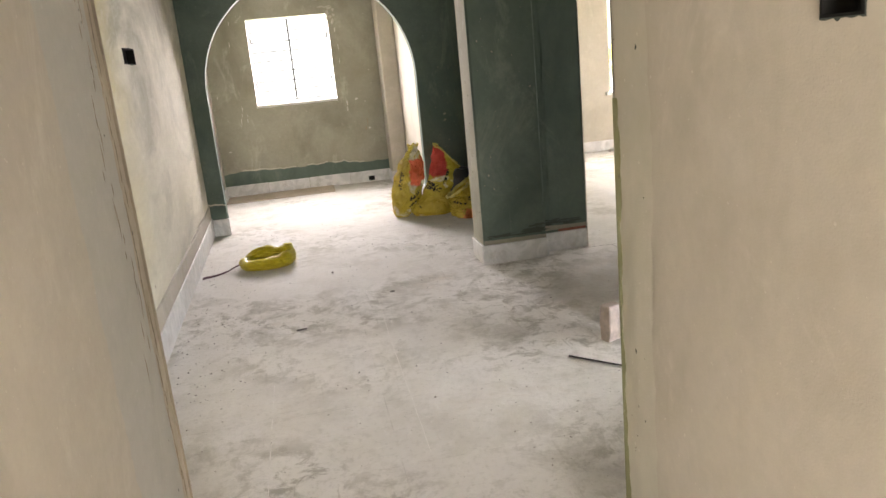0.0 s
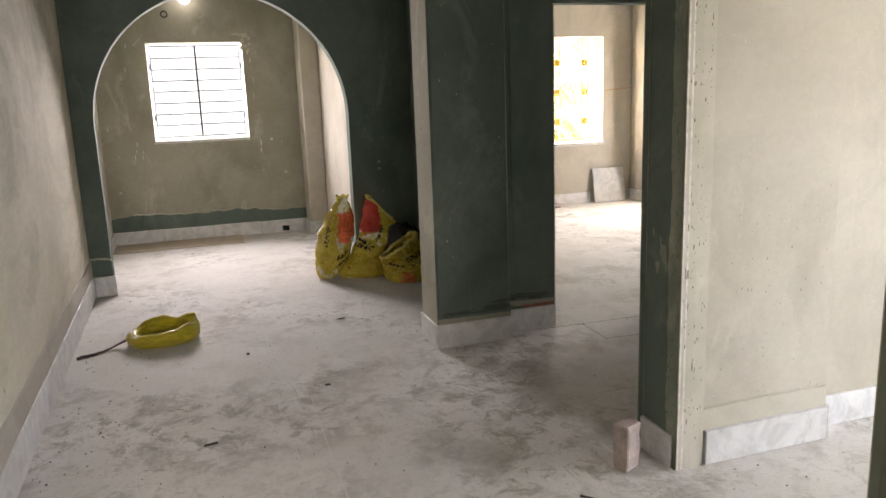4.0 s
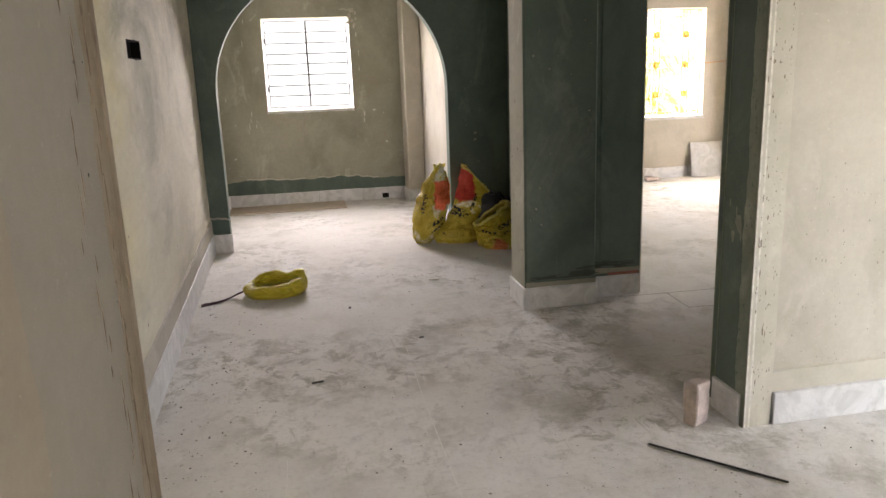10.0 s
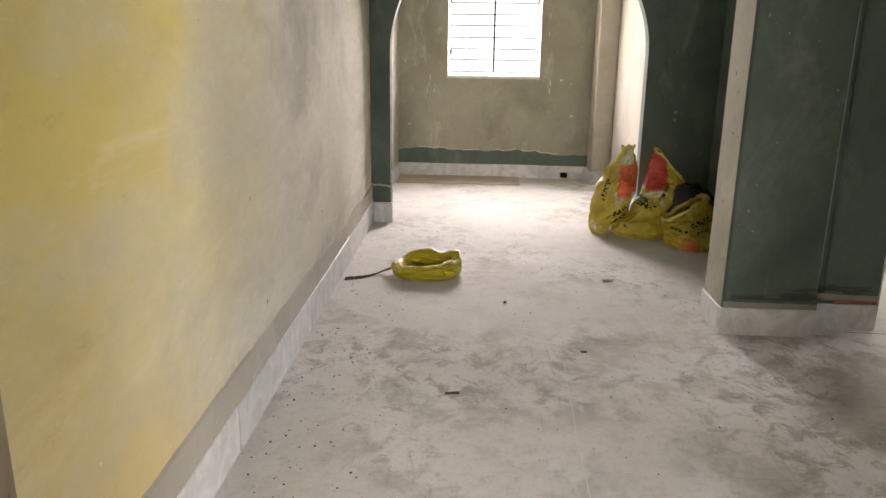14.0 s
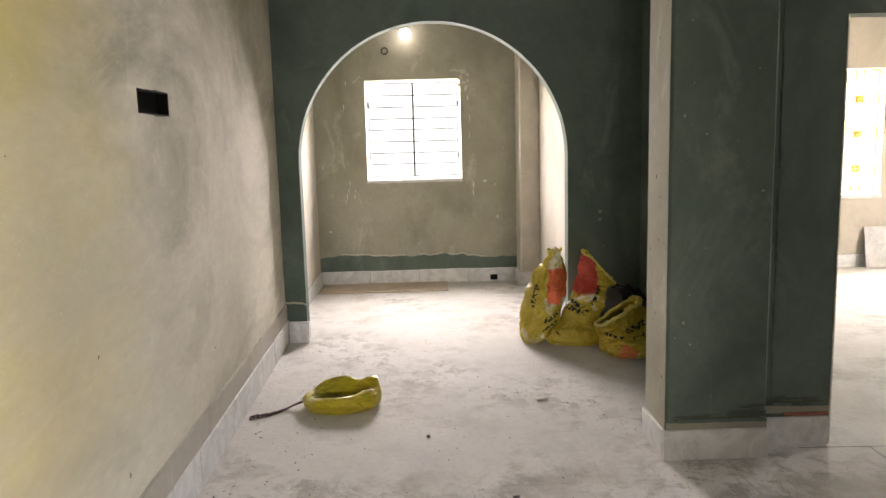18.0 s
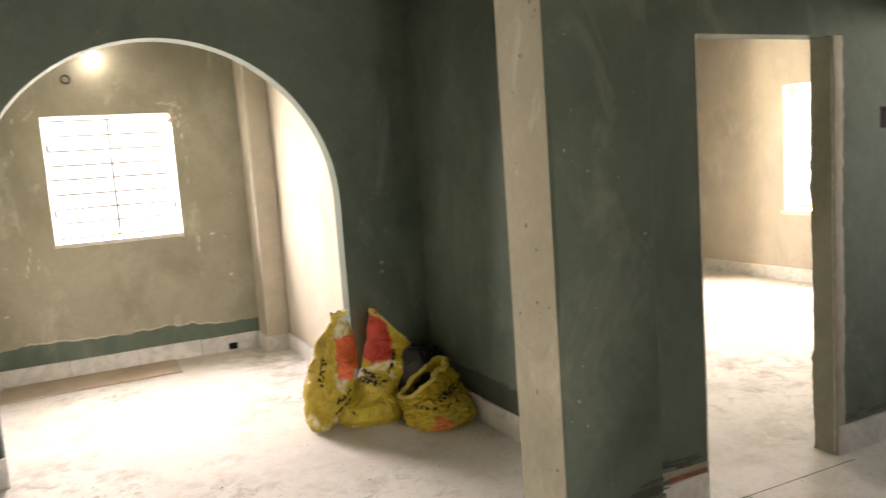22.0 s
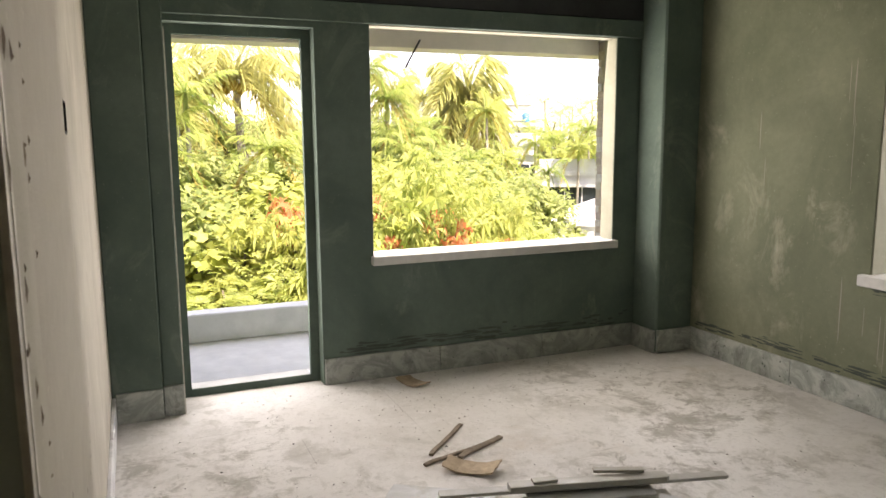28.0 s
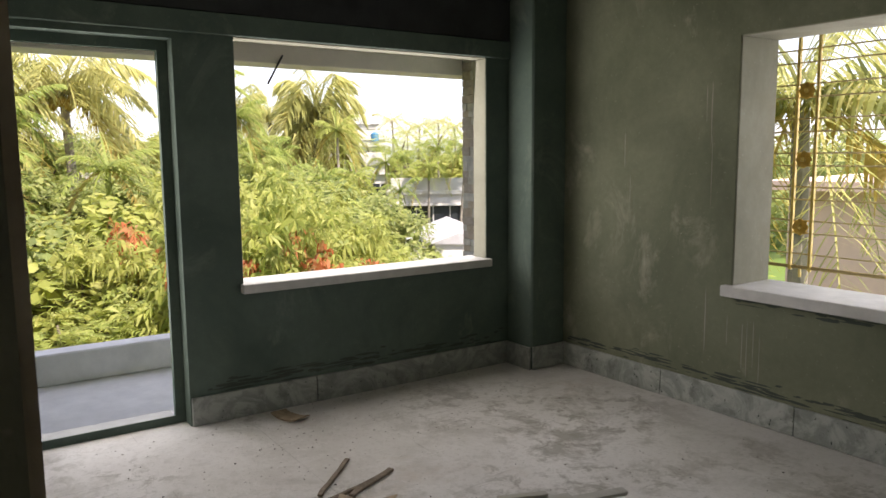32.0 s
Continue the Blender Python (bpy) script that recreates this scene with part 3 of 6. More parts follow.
M_BOARD = simple("beige_board", (0.50, 0.42, 0.33), 0.8, 0, 0.2, 3)
M_REDBED = simple("red_brick_dust", (0.33, 0.13, 0.09), 0.95, 0, 0.4)
M_CRUMB = simple("plaster_crumb", (0.36, 0.34, 0.30), 0.95, 0, 0.5)
M_DIRT = simple("dark_crumb", (0.06, 0.055, 0.05), 0.95, 0, 0.5)
M_WOOD = simple("weathered_stick", (0.23, 0.18, 0.13), 0.85, 0, 0.5, 30)
M_PAPER = simple("paper_scrap", (0.70, 0.68, 0.63), 0.85, 0, 0.15)
M_RUST = simple("brown_cardboard", (0.40, 0.31, 0.21), 0.85, 0, 0.4)
M_GOLD = simple("gold_paint", (0.80, 0.58, 0.14), 0.45, 0.0, 0.2)
M_GOLD_DARK = simple("gold_flower_paint", (0.74, 0.46, 0.07), 0.45, 0.0, 0.25)
M_GOLD_DULL = simple("dull_gold_bar_paint", (0.56, 0.42, 0.17), 0.5, 0.0, 0.3)
M_SILL = simple("white_cement_sill", (0.62, 0.61, 0.58), 0.7, 0, 0.15, 8)
M_CREAM = simple("cream_render", (0.52, 0.44, 0.32), 0.85, 0, 0.15, 4)
M_WIRE = simple("orange_wire", (0.55, 0.25, 0.05), 0.6)
M_BEAD = simple("white_corner_bead", (0.66, 0.63, 0.56), 0.7, 0, 0.3, 30)
M_STONE = []
for k, c in enumerate(((0.42, 0.33, 0.25), (0.46, 0.41, 0.35), (0.38, 0.31, 0.26), (0.50, 0.46, 0.42))):
    M_STONE.append(simple("stone_strip_%s" % "abcd"[k], c, 0.8, 0, 0.3))
bulb_n = Nodes("lit_bulb_glass")
bulb_n.bsdf.inputs["Emission Color"].default_value = (1.0, 0.93, 0.85, 1)
bulb_n.bsdf.inputs["Emission Strength"].default_value = 0.9
M_BULB = bulb_n.done((0.9, 0.9, 0.9), 0.3)

# ---- skirting, damp bands and corner beads ----


def run(p0, p1):
    d = Vector((p1[0] - p0[0], p1[1] - p0[1], 0))
    return d.length, Matrix.Translation((p0[0], p0[1], 0)) @ Matrix.Rotation(math.atan2(d.y, d.x), 4, "Z")


def skirting(name, p0, p1, height=0.15, piece=0.61, thick=0.018, bed=0.0, material=M_MARBLE, bedding=None):
    """Marble skirting along p0 to p1, standing out to the left of that way; each tile a piece of its own."""
    length, m = run(p0, p1)
    count = max(1, round(length / piece))
    step = length / count
    base = tagged(new("baseboard_" + name), "white marble skirting tiles with dirty joints", "skirting", kind="structure")
    base.empty_display_size = 0.1
    me = mesh_of("skirting_tile", box(0.002, step - 0.002, 0.0, thick, 0.0, height, bevel=0.003), material)
    for k in range(count):
        ob = new("skirting_tile", me)
        ob.parent = base
        ob.matrix_basis = m @ Matrix.Translation((k * step, random.uniform(-0.002, 0.002), random.uniform(-0.004, 0.003)))
    if bed:
        bm = bmesh.new()
        n = max(2, int(length / 0.05))
        rows = []
        for k in range(n + 1):
            x = length * k / n
            top = height + bed + 0.012 * noise.noise((x * 2.1 + p0[0] * 3, p0[1] * 5, 0)) + 0.006 * noise.noise((x * 11, p0[1], 4))
            rows.append([bm.verts.new(m @ Vector(v)) for v in ((x, 0, height - 0.004), (x, 0.011, height - 0.004), (x, 0.011, top - 0.006), (x, 0, top))])
        for a, b in zip(rows, rows[1:]):
            for i in range(3):
                bm.faces.new([a[i], b[i], b[i + 1], a[i + 1]])
        bmesh.ops.recalc_face_normals(bm, faces=bm.faces)
        part("mortar_bed", bm, bedding or M_BED, base)
    return base


def damp_band(name, p0, p1, z0, z1, wave=0.02, material=None, lip=True, label=None, edge=None):
    """A dark unplastered strip above the skirting with a ragged plaster lip along its top."""
    length, m = run(p0, p1)
    base = tagged(new("trim_" + name), label or "dark damp render strip under a ragged plaster edge", "trim", kind="structure")
    bm, bl = bmesh.new(), bmesh.new()
    n = max(3, int(length / 0.03))
    last = None
    for k in range(n + 1):
        x = length * k / n
        top = z1 + wave * noise.noise((x * 2.3 + p0[1], p0[0], 1.7)) + 0.5 * wave * noise.noise((x * 9, p0[0] * 2, 3)) + 0.35 * wave * noise.noise((x * 27, p0[1] * 2, 5))
        row = [bm.verts.new(m @ Vector((x, 0.004, z0))), bm.verts.new(m @ Vector((x, 0.004, top)))]
        lipr = [bl.verts.new(m @ Vector(v)) for v in ((x, 0.003, top - 0.003), (x, 0.008, top), (x, 0.006, top + 0.005), (x, 0.001, top + 0.014))]
        if last:
            bm.faces.new([last[0][0], row[0], row[1], last[0][1]])
            if noise.noise((x * 1.7 + p0[1], p0[0] * 3, 8.2)) + 0.6 * noise.noise((x * 8, p0[1], 2.6)) > -0.05:
                for i in range(3):
                    bl.faces.new([last[1][i], lipr[i], lipr[i + 1], last[1][i + 1]])
        last = (row, lipr)
    part("damp_strip", bm, material or M_DARKBAND, base)
    if lip:
        part("plaster_lip", bl, edge or M_PLASTER_SHADED, base)
    else:
        bl.free()
    return base


S = skirting
S("hall_left", (hall_x(2.45), 2.45), (hall_x(-3.26), -3.26), height=0.185, bed=0.125, bedding=M_PLASTER_LOWER)
S("arch_stub", (-0.30, 2.45), (-0.465, 2.45), piece=0.2, height=0.17, thick=0.025)
S("arch_back", (2.34, 2.45), (1.764, 2.45))
S("sack_wall", (2.34, 0.36), (2.34, 2.42))
S("column_hall_front", (2.255, 0.03), (1.747, 0.03), piece=0.5)
S("column_hall_left", (1.765, 0.03), (1.765, 0.36), piece=0.4)
S("column_hall_right", (2.255, 0.17), (2.255, 0.03), piece=0.4)
S("return", (2.635, 0.17), (2.255, 0.17), piece=0.4)
S("passage", (4.42, 0.17), (3.53, 0.17))
S("kitchen_jamb", (4.42, -1.56), (4.42, -0.78), piece=0.4)
S("alcove_north", (1.655, 4.85), (-0.53, 4.85))
S("alcove_left", (-0.53, 4.85), (-0.53, 2.58))
S("alcove_right", (1.863, 2.58), (1.863, 4.50))
S("alcove_column", (1.863, 4.50), (1.637, 4.50), piece=0.25)
S("alcove_column_side", (1.655, 4.50), (1.655, 4.85), piece=0.4)
S("big_room_north", (5.99, -1.725), (2.99, -1.725))
S("big_room_pier", (2.97, -1.803), (2.325, -1.803), thick=0.03, bed=0.10, bedding=M_PLASTER_SKIMPALE)
S("big_room_pier_side", (2.97, -1.727), (2.97, -1.833), piece=0.2)
S("short_wall", (2.19, -1.80), (2.19, -1.58), piece=0.4)
S("big_room_stub", (5.99, -1.985), (5.99, -1.743), piece=0.2, height=0.17, material=M_MARBLE_DIRTY)
S("big_room_stub_step", (6.015, -2.095), (6.015, -1.985), piece=0.2, height=0.17, material=M_MARBLE_DIRTY)
S("big_room_balcony", (6.172, -5.235), (6.172, -2.93), height=0.165, material=M_MARBLE_DIRTY, piece=0.9)
S("big_room_column", (5.90, -5.548), (5.90, -5.235), height=0.165, piece=0.35, material=M_MARBLE_DIRTY)
S("big_room_column_side", (5.90, -5.235), (6.172, -5.235), height=0.165, piece=0.3, material=M_MARBLE_DIRTY)
S("big_room_south", (2.32, -5.548), (5.90, -5.548), height=0.165, material=M_MARBLE_DIRTY, piece=0.9)
S("far_north", (6.27, 5.0), (2.46, 5.0))
S("far_column", (6.27, 4.60), (6.27, 5.0))
S("far_column_front", (6.72, 4.60), (6.252, 4.60), piece=0.5)
S("far_east", (7.37, 0.29), (7.37, 5.0))
S("far_north_east", (7.37, 5.0), (6.72, 5.0))
damp_band("alcove", (1.655, 4.85), (-0.53, 4.85), 0.14, 0.305, 0.04, M_PLASTER_SHADED, True, None, M_PLASTER_PALE)
damp_band("column_hall", (2.255, 0.03), (1.765, 0.03), 0.14, 0.185, 0.012, M_PLASTER_MID)
damp_band("return", (2.635, 0.17), (2.255, 0.17), 0.165, 0.20, 0.02, M_PLASTER_MID)
# lighter plaster sheets in the big room's openings, painting their reveals as lit
for nm, b in (("side", (6.176, 6.318, -5.047, -5.040, 0.745, 2.185)), ("far_side", (6.176, 6.318, -3.265, -3.258, 0.745, 2.185)), ("head", (6.176, 6.318, -5.038, -3.267, 2.184, 2.192)), ("south_side", (4.524, 4.532, -5.896, -5.552, 0.715, 2.16)), ("south_far_side", (2.978, 2.986, -5.896, -5.552, 0.715, 2.16)), ("south_head", (2.988, 4.522, -5.896, -5.552, 2.159, 2.167))):
    setting("trim_lining_" + nm, box(*b, bevel=0.002), M_PLASTER_MID, "lighter plaster sheet painting a window reveal as lit", "trim")
setting("trim_red_course", box(2.40, 2.625, 0.155, 0.167, 0.150, 0.168, bevel=0.002), M_REDBED, "red brick course showing above the skirting", "trim")
damp_band("arch_stub", (-0.32, 2.45), (-0.486, 2.45), 0.16, 0.33, 0.04, M_PLASTER_SHADED, True, None, M_PLASTER_PALE)
damp_band("arch_back", (2.34, 2.45), (1.764, 2.45), 0.14, 0.26, 0.03)
damp_band("sack_wall", (2.34, 0.36), (2.34, 2.44), 0.14, 0.30, 0.03)


def patch(name, axis, n, u0, u1, z0=0.0, z1=2.1, out=1, material=M_PLASTER_PATCH, rag=1.0):
    """A ragged-edged strip of newer plaster where a door frame was bedded in, a few millimetres proud."""
    bm = bmesh.new()
    last = None
    for k in range(141):
        z = z0 + (z1 - z0) * k / 140
        wob = rag * (0.02 * noise.noise((z * 2.2, n, u0)) + 0.010 * noise.noise((z * 9, u1, n)) + 0.009 * noise.noise((z * 25, u0, n)) + 0.006 * noise.noise((z * 60, u1, n)))
        us = (u0, u0 + (u1 - u0) * 0.5, u1 + wob)
        row = []
        for i, u in enumerate(us):
            d = out * (0.005 if i < 2 else 0.0015)
            row.append(bm.verts.new((n + d, u, z) if axis == "x" else (u, n + d, z)))
        if last:
            for i in range(2):
                bm.faces.new([last[i], row[i], row[i + 1], last[i + 1]])
        last = row
    bmesh.ops.recalc_face_normals(bm, faces=bm.faces)
    setting("trim_patch_" + name, bm, material, "rough strip of newer plaster along a doorway or on the column's lit side", "trim")


patch("corridor_left", "x", 0.06, -3.262, -3.72, material=M_PLASTER_STRIP)
patch("corridor_left_edge", "x", 0.0625, -3.262, -3.36, material=M_PLASTER_EDGE, rag=1.6)
patch("corridor_left_line", "x", 0.0650, -3.264, -3.288, material=M_BROWN_LINE, rag=1.3)
patch("corridor_right", "x", 1.20, -3.747, -3.91, out=-1, material=M_PLASTER_SKIMPALE, rag=0.8)
patch("corridor_right_line", "x", 1.1975, -3.748, -3.768, 0.0, 1.45, out=-1, material=M_MOSS_LINE, rag=1.1)
patch("big_door_jamb_hall", "x", 2.19, -1.822, -1.742, out=-1, material=M_PLASTER_SKIM, rag=0.7)
patch("big_door_jamb_reveal", "y", -1.82, 2.192, 2.318, out=-1, material=M_PLASTER_SKIMPALE, rag=0.18)
patch("big_door_near_jamb", "x", 2.19, -2.737, -2.80, out=-1, material=M_PLASTER_SKIM, rag=0.7)
patch("near_jamb_reveal", "y", -2.735, 2.192, 2.316, out=1, material=M_PLASTER_PALE, rag=0.1)
# Column's lit side painted paler, together with its lime residue.
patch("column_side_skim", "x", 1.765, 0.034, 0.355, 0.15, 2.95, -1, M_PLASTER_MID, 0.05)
patch("far_door_reveal", "x", 3.525, 0.172, 0.292, out=-1)
patch("far_door_right", "y", 0.17, 3.527, 3.60, out=-1)


def bead(name, points, material=M_BEAD):
    """Thin upright ridges left by a door frame."""
    bm = bmesh.new()
    for x, y, w in points:
        solid(bm, x - w, x + w, y - w, y + w, 0.0, 2.1)
    setting("trim_bead_" + name, bm, material, "thin pale ridges left by a door frame", "trim")


bead("big_door", [(2.193, -1.822, 0.004), (2.214, -1.8215, 0.004), (2.236, -1.8215, 0.003)])
bead("near_jamb", [(2.193, -2.733, 0.004), (2.225, -2.7335, 0.003), (2.245, -2.7335, 0.003)])
bead("corridor_left", [(0.061, -3.266, 0.004), (0.0605, -3.30, 0.003)])
bead("corridor_right", [(1.199, -3.753, 0.004), (1.1995, -3.785, 0.003)])
bead("jamb_step", [(2.1895, -1.5805, 0.0016), (2.2145, -1.5005, 0.0016)], M_PLASTER_SKIM)
bead("far_door", [(3.523, 0.172, 0.004), (2.643, 0.172, 0.004)])

# ---- splashes, chips and drips on the walls ----


def marks(name, label, category, material, axis, n, rows, lift=0.0015, seed=1):
    """Thin irregular dabs on a wall. rows: (u, z, width, height)."""
    rnd_ = random.Random(seed)
    bm = bmesh.new()
    for u, z, w, h in rows:
        k = 9 if h < 6 * w else 14
        q = rnd_.uniform(0, 9)
        mid = bm.verts.new((n + lift, u, z) if axis == "x" else (u, n + lift, z))
        ring = []
        for i in range(k):
            a = 2 * math.pi * i / k
            r = 0.5 * rnd_.uniform(0.6, 1.15)
            du, dz = math.cos(a) * w * r, math.sin(a) * h * r
            ring.append(bm.verts.new((n + lift * 0.86, u + du, z + dz) if axis == "x" else (u + du, n + lift * 0.86, z + dz)))
        if name.endswith("_hall"):
            for v in (mid, *ring):
                v.co.x += hall_x(v.co.y)
        for i in range(k):
            bm.faces.new([mid, ring[i], ring[(i + 1) % k]])
    bmesh.ops.recalc_face_normals(bm, faces=bm.faces)
    setting("trim_" + name, bm, material, label, category)


def scatter(seed, count, u0, u1, z0, z1, lo, hi, tall_=1.5):
    r = random.Random(seed)
    return [(r.uniform(u0, u1), r.uniform(z0, z1), s_, s_ * r.uniform(0.8, tall_)) for s_ in [lo + (hi - lo) * r.random() ** 2 for _ in range(count)]]


def smudges(name, axis, n, u0, u1, z, count, lift, seed, tall_=0.035):
    """Broken dark streaks of damp along the foot of a wall."""
    r = random.Random(seed)
    rows = []
    for _ in range(count):
        w = r.uniform(0.03, 0.22)
        rows.append((r.uniform(u0 + w / 2, u1 - w / 2), z + r.gauss(0, tall_ * 0.45), w, r.uniform(0.12, 0.45) * tall_))
    marks(name, "dark broken damp streaks along the foot of the wall", "trim", M_SMUDGE, axis, n, rows, lift, seed)


smudges("damp_column", "y", 0.03, 1.775, 2.245, 0.200, 60, -0.0016, 31, 0.03)
smudges("damp_column_corner", "y", 0.03, 2.10, 2.25, 0.225, 14, -0.0013, 36, 0.04)
smudges("damp_return", "y", 0.17, 2.26, 2.62, 0.215, 50, -0.0016, 32, 0.03)
smudges("damp_passage", "y", 0.17, 3.55, 4.41, 0.19, 34, -0.0016, 33, 0.03)
smudges("damp_balcony", "x", 6.172, -5.2, -3.0, 0.212, 90, -0.0016, 34, 0.045)
smudges("damp_south", "y", -5.548, 2.5, 5.88, 0.212, 130, 0.0016, 35, 0.04)
smudges("damp_south_sill", "y", -5.548, 3.0, 4.56, 0.685, 50, 0.0016, 37, 0.04)
smudges("damp_sack_wall", "x", 2.34, 0.5, 2.4, 0.22, 60, -0.0016, 38, 0.05)
marks("chips_near_jamb", "small brown chips in the pale door jamb", "trim", M_WOOD, "y", -2.735, scatter(1, 150, 2.20, 2.31, 0.1, 2.05, 0.002, 0.008, 3.5) + scatter(16, 60, 2.20, 2.31, 0.1, 2.05, 0.002, 0.006, 8.0), 0.0075)
marks("chips_far_jamb", "dark chips along the doorway edge", "trim", M_PLASTER_SHADED, "x", 2.19, scatter(2, 120, -1.815, -1.745, 0.05, 2.0, 0.002, 0.008, 4.0), -0.0075)
marks("chips_reveal", "small dark chips in the pale door jamb", "trim", M_WOOD, "y", -1.82, scatter(41, 130, 2.20, 2.30, 0.1, 2.05, 0.002, 0.008, 3.5) + scatter(42, 40, 2.20, 2.30, 0.1, 2.05, 0.003, 0.007, 8.0), -0.0075)
marks("pits_pier", "small dark pits in pale plaster", "trim", M_BED, "y", -1.803, scatter(12, 120, 2.40, 2.95, 0.25, 1.15, 0.003, 0.010, 2.0), -0.0055)
marks("chips_corridor_left", "dark chips along the corridor edge", "trim", M_DARKBAND, "x", 0.06, scatter(3, 26, -3.42, -3.27, 0.1, 2.0, 0.003, 0.009, 2.2), 0.0075)
crack = random.Random(21)
marks("cracks_corridor_left", "brown ragged cracks along the old door frame line", "trim", M_WOOD, "x", 0.06, [(-3.345 + crack.uniform(-0.014, 0.014), 0.15 + 0.055 * k, crack.uniform(0.003, 0.010), crack.uniform(0.03, 0.14)) for k in range(36)] + [(-3.45 + 0.03 * math.sin(0.4 * k) + crack.uniform(-0.03, 0.03), 0.9 + 0.04 * k, crack.uniform(0.002, 0.006), crack.uniform(0.03, 0.10)) for k in range(28)] + [(-3.275 + crack.uniform(-0.006, 0.006), 0.3 + 0.08 * k, crack.uniform(0.003, 0.010), crack.uniform(0.04, 0.09)) for k in range(20)], 0.0105)
marks("chips_corridor_right", "dark chips along the corridor edge", "trim", M_DARKBAND, "x", 1.20, scatter(4, 22, -3.90, -3.76, 0.1, 2.0, 0.003, 0.009, 2.2), -0.0075)
marks("splash_alcove", "white lime splashes round the window", "trim", M_BEAD, "y", 4.85, [(1.316, 1.117, 0.045, 0.035), (-0.165, 1.13, 0.010, 0.08), (-0.18, 1.05, 0.012, 0.06), (-0.20, 0.98, 0.010, 0.09), (-0.215, 0.92, 0.008, 0.05), (-0.12, 0.98, 0.012, 0.05), (-0.11, 1.04, 0.008, 0.04), (1.19, 1.08, 0.018, 0.07), (1.185, 1.0, 0.010, 0.08), (1.12, 2.12, 0.02, 0.06), (1.14, 2.02, 0.015, 0.08), (1.16, 1.80, 0.010, 0.10), (1.155, 1.62, 0.008, 0.07), (-0.45, 1.3, 0.015, 0.05), (1.45, 0.72, 0.03, 0.03), (-0.40, 0.60, 0.04, 0.015), (-0.17, 2.2, 0.012, 0.06), (-0.2, 1.95, 0.008, 0.07)] + scatter(5, 30, -0.5, 1.6, 0.4, 2.4, 0.004, 0.014), -0.0015)
marks("rust_alcove", "thin rusty runs below the window", "trim", M_RUST, "y", 4.85, [(1.43, 0.80, 0.012, 0.12), (1.40, 0.72, 0.02, 0.05), (1.46, 0.92, 0.006, 0.10), (0.62, 0.62, 0.006, 0.06)], -0.0012)
marks("smear_alcove", "pale lime smears arching over the window corners", "trim", M_PLASTER_PALE, "y", 4.85, [(1.10 + 0.05 * math.sin(k * 1.9), 2.29 - 0.022 * k, 0.05 + 0.02 * math.cos(k * 2.3), 0.045) for k in range(8)] + [(0.98 + 0.03 * k, 2.31 + 0.008 * math.sin(k * 2.0), 0.06, 0.018) for k in range(5)] + [(-0.02 - 0.02 * k, 2.27 - 0.02 * k, 0.035, 0.02) for k in range(4)], -0.0013)
marks("splash_hall", "white lime splashes and scrapes", "trim", M_BEAD, "x", 0.0, [(-1.05, 0.86, 0.025, 0.02), (-1.1, 0.82, 0.012, 0.02), (-0.95, 0.35, 0.06, 0.02), (1.3, 0.62, 0.08, 0.02), (0.9, 0.8, 0.010, 0.06), (1.6, 1.0, 0.010, 0.05), (0.2, 1.0, 0.010, 0.06), (-1.0, 1.42, 0.012, 0.012), (0.4, 0.55, 0.008, 0.08), (-1.3, 0.33, 0.02, 0.06), (-1.38, 0.36, 0.014, 0.09), (-1.45, 0.31, 0.03, 0.03)] + scatter(6, 40, -2.8, 2.3, 0.3, 2.4, 0.003, 0.012), 0.0015)
marks("dirt_hall", "small dark scrapes and holes", "trim", M_WOOD, "x", 0.0, [(-1.02, 0.90, 0.012, 0.018), (0.35, 0.55, 0.03, 0.012), (-1.45, 1.55, 0.008, 0.008), (-0.85, 0.42, 0.02, 0.025), (1.2, 0.52, 0.03, 0.010)] + scatter(7, 20, -2.6, 2.0, 0.3, 2.2, 0.002, 0.006), 0.0015)
marks("splash_arch", "pale dabs on the dark arch wall", "trim", M_BED, "y", 2.45, [(2.02, 0.98, 0.03, 0.03), (2.02, 0.92, 0.03, 0.025)] + scatter(8, 8, 1.8, 2.3, 0.4, 2.0, 0.004, 0.012), -0.0015)
marks("drips_south", "pale drips run down the dark wall", "trim", M_BED, "y", -5.548, [(4.70, 1.75, 0.010, 0.42), (4.735, 1.8, 0.006, 0.30), (4.69, 1.45, 0.006, 0.5), (4.70, 0.52, 0.008, 0.46), (4.45, 0.42, 0.006, 0.35), (4.42, 0.40, 0.006, 0.34), (4.38, 0.44, 0.006, 0.28), (4.34, 0.38, 0.005, 0.3), (5.35, 1.55, 0.008, 0.35), (5.3, 1.3, 0.005, 0.22), (4.55, 0.5, 0.005, 0.2)], 0.0015)
marks("dabs_short_wall", "faint lime dabs on dark plaster", "trim", M_PLASTER_SKIM, "x", 2.19, [(-1.70, 0.90, 0.05, 0.10), (-1.66, 0.84, 0.03, 0.06), (-1.68, 0.95, 0.010, 0.06), (-1.72, 0.85, 0.008, 0.05), (-1.63, 0.98, 0.014, 0.04)] + scatter(9, 10, -1.8, -1.6, 0.4, 1.9, 0.002, 0.004), -0.0015)
marks("chips_column", "dark chips on the pale lit side of the column", "trim", M_DARKBAND, "x", 1.765, scatter(15, 34, 0.05, 0.34, 0.3, 2.5, 0.003, 0.012, 2.4), -0.0075)
marks("dabs_column", "small pale specks on dark plaster", "trim", M_BED, "y", 0.03, scatter(10, 22, 1.80, 2.22, 0.3, 2.6, 0.004, 0.016), -0.0015)

marks("spots_skirting_south", "black spots on the dirty skirting", "trim", M_DARKBAND, "y", -5.53, scatter(13, 80, 2.4, 5.85, 0.015, 0.15, 0.003, 0.012, 2.5), 0.004)
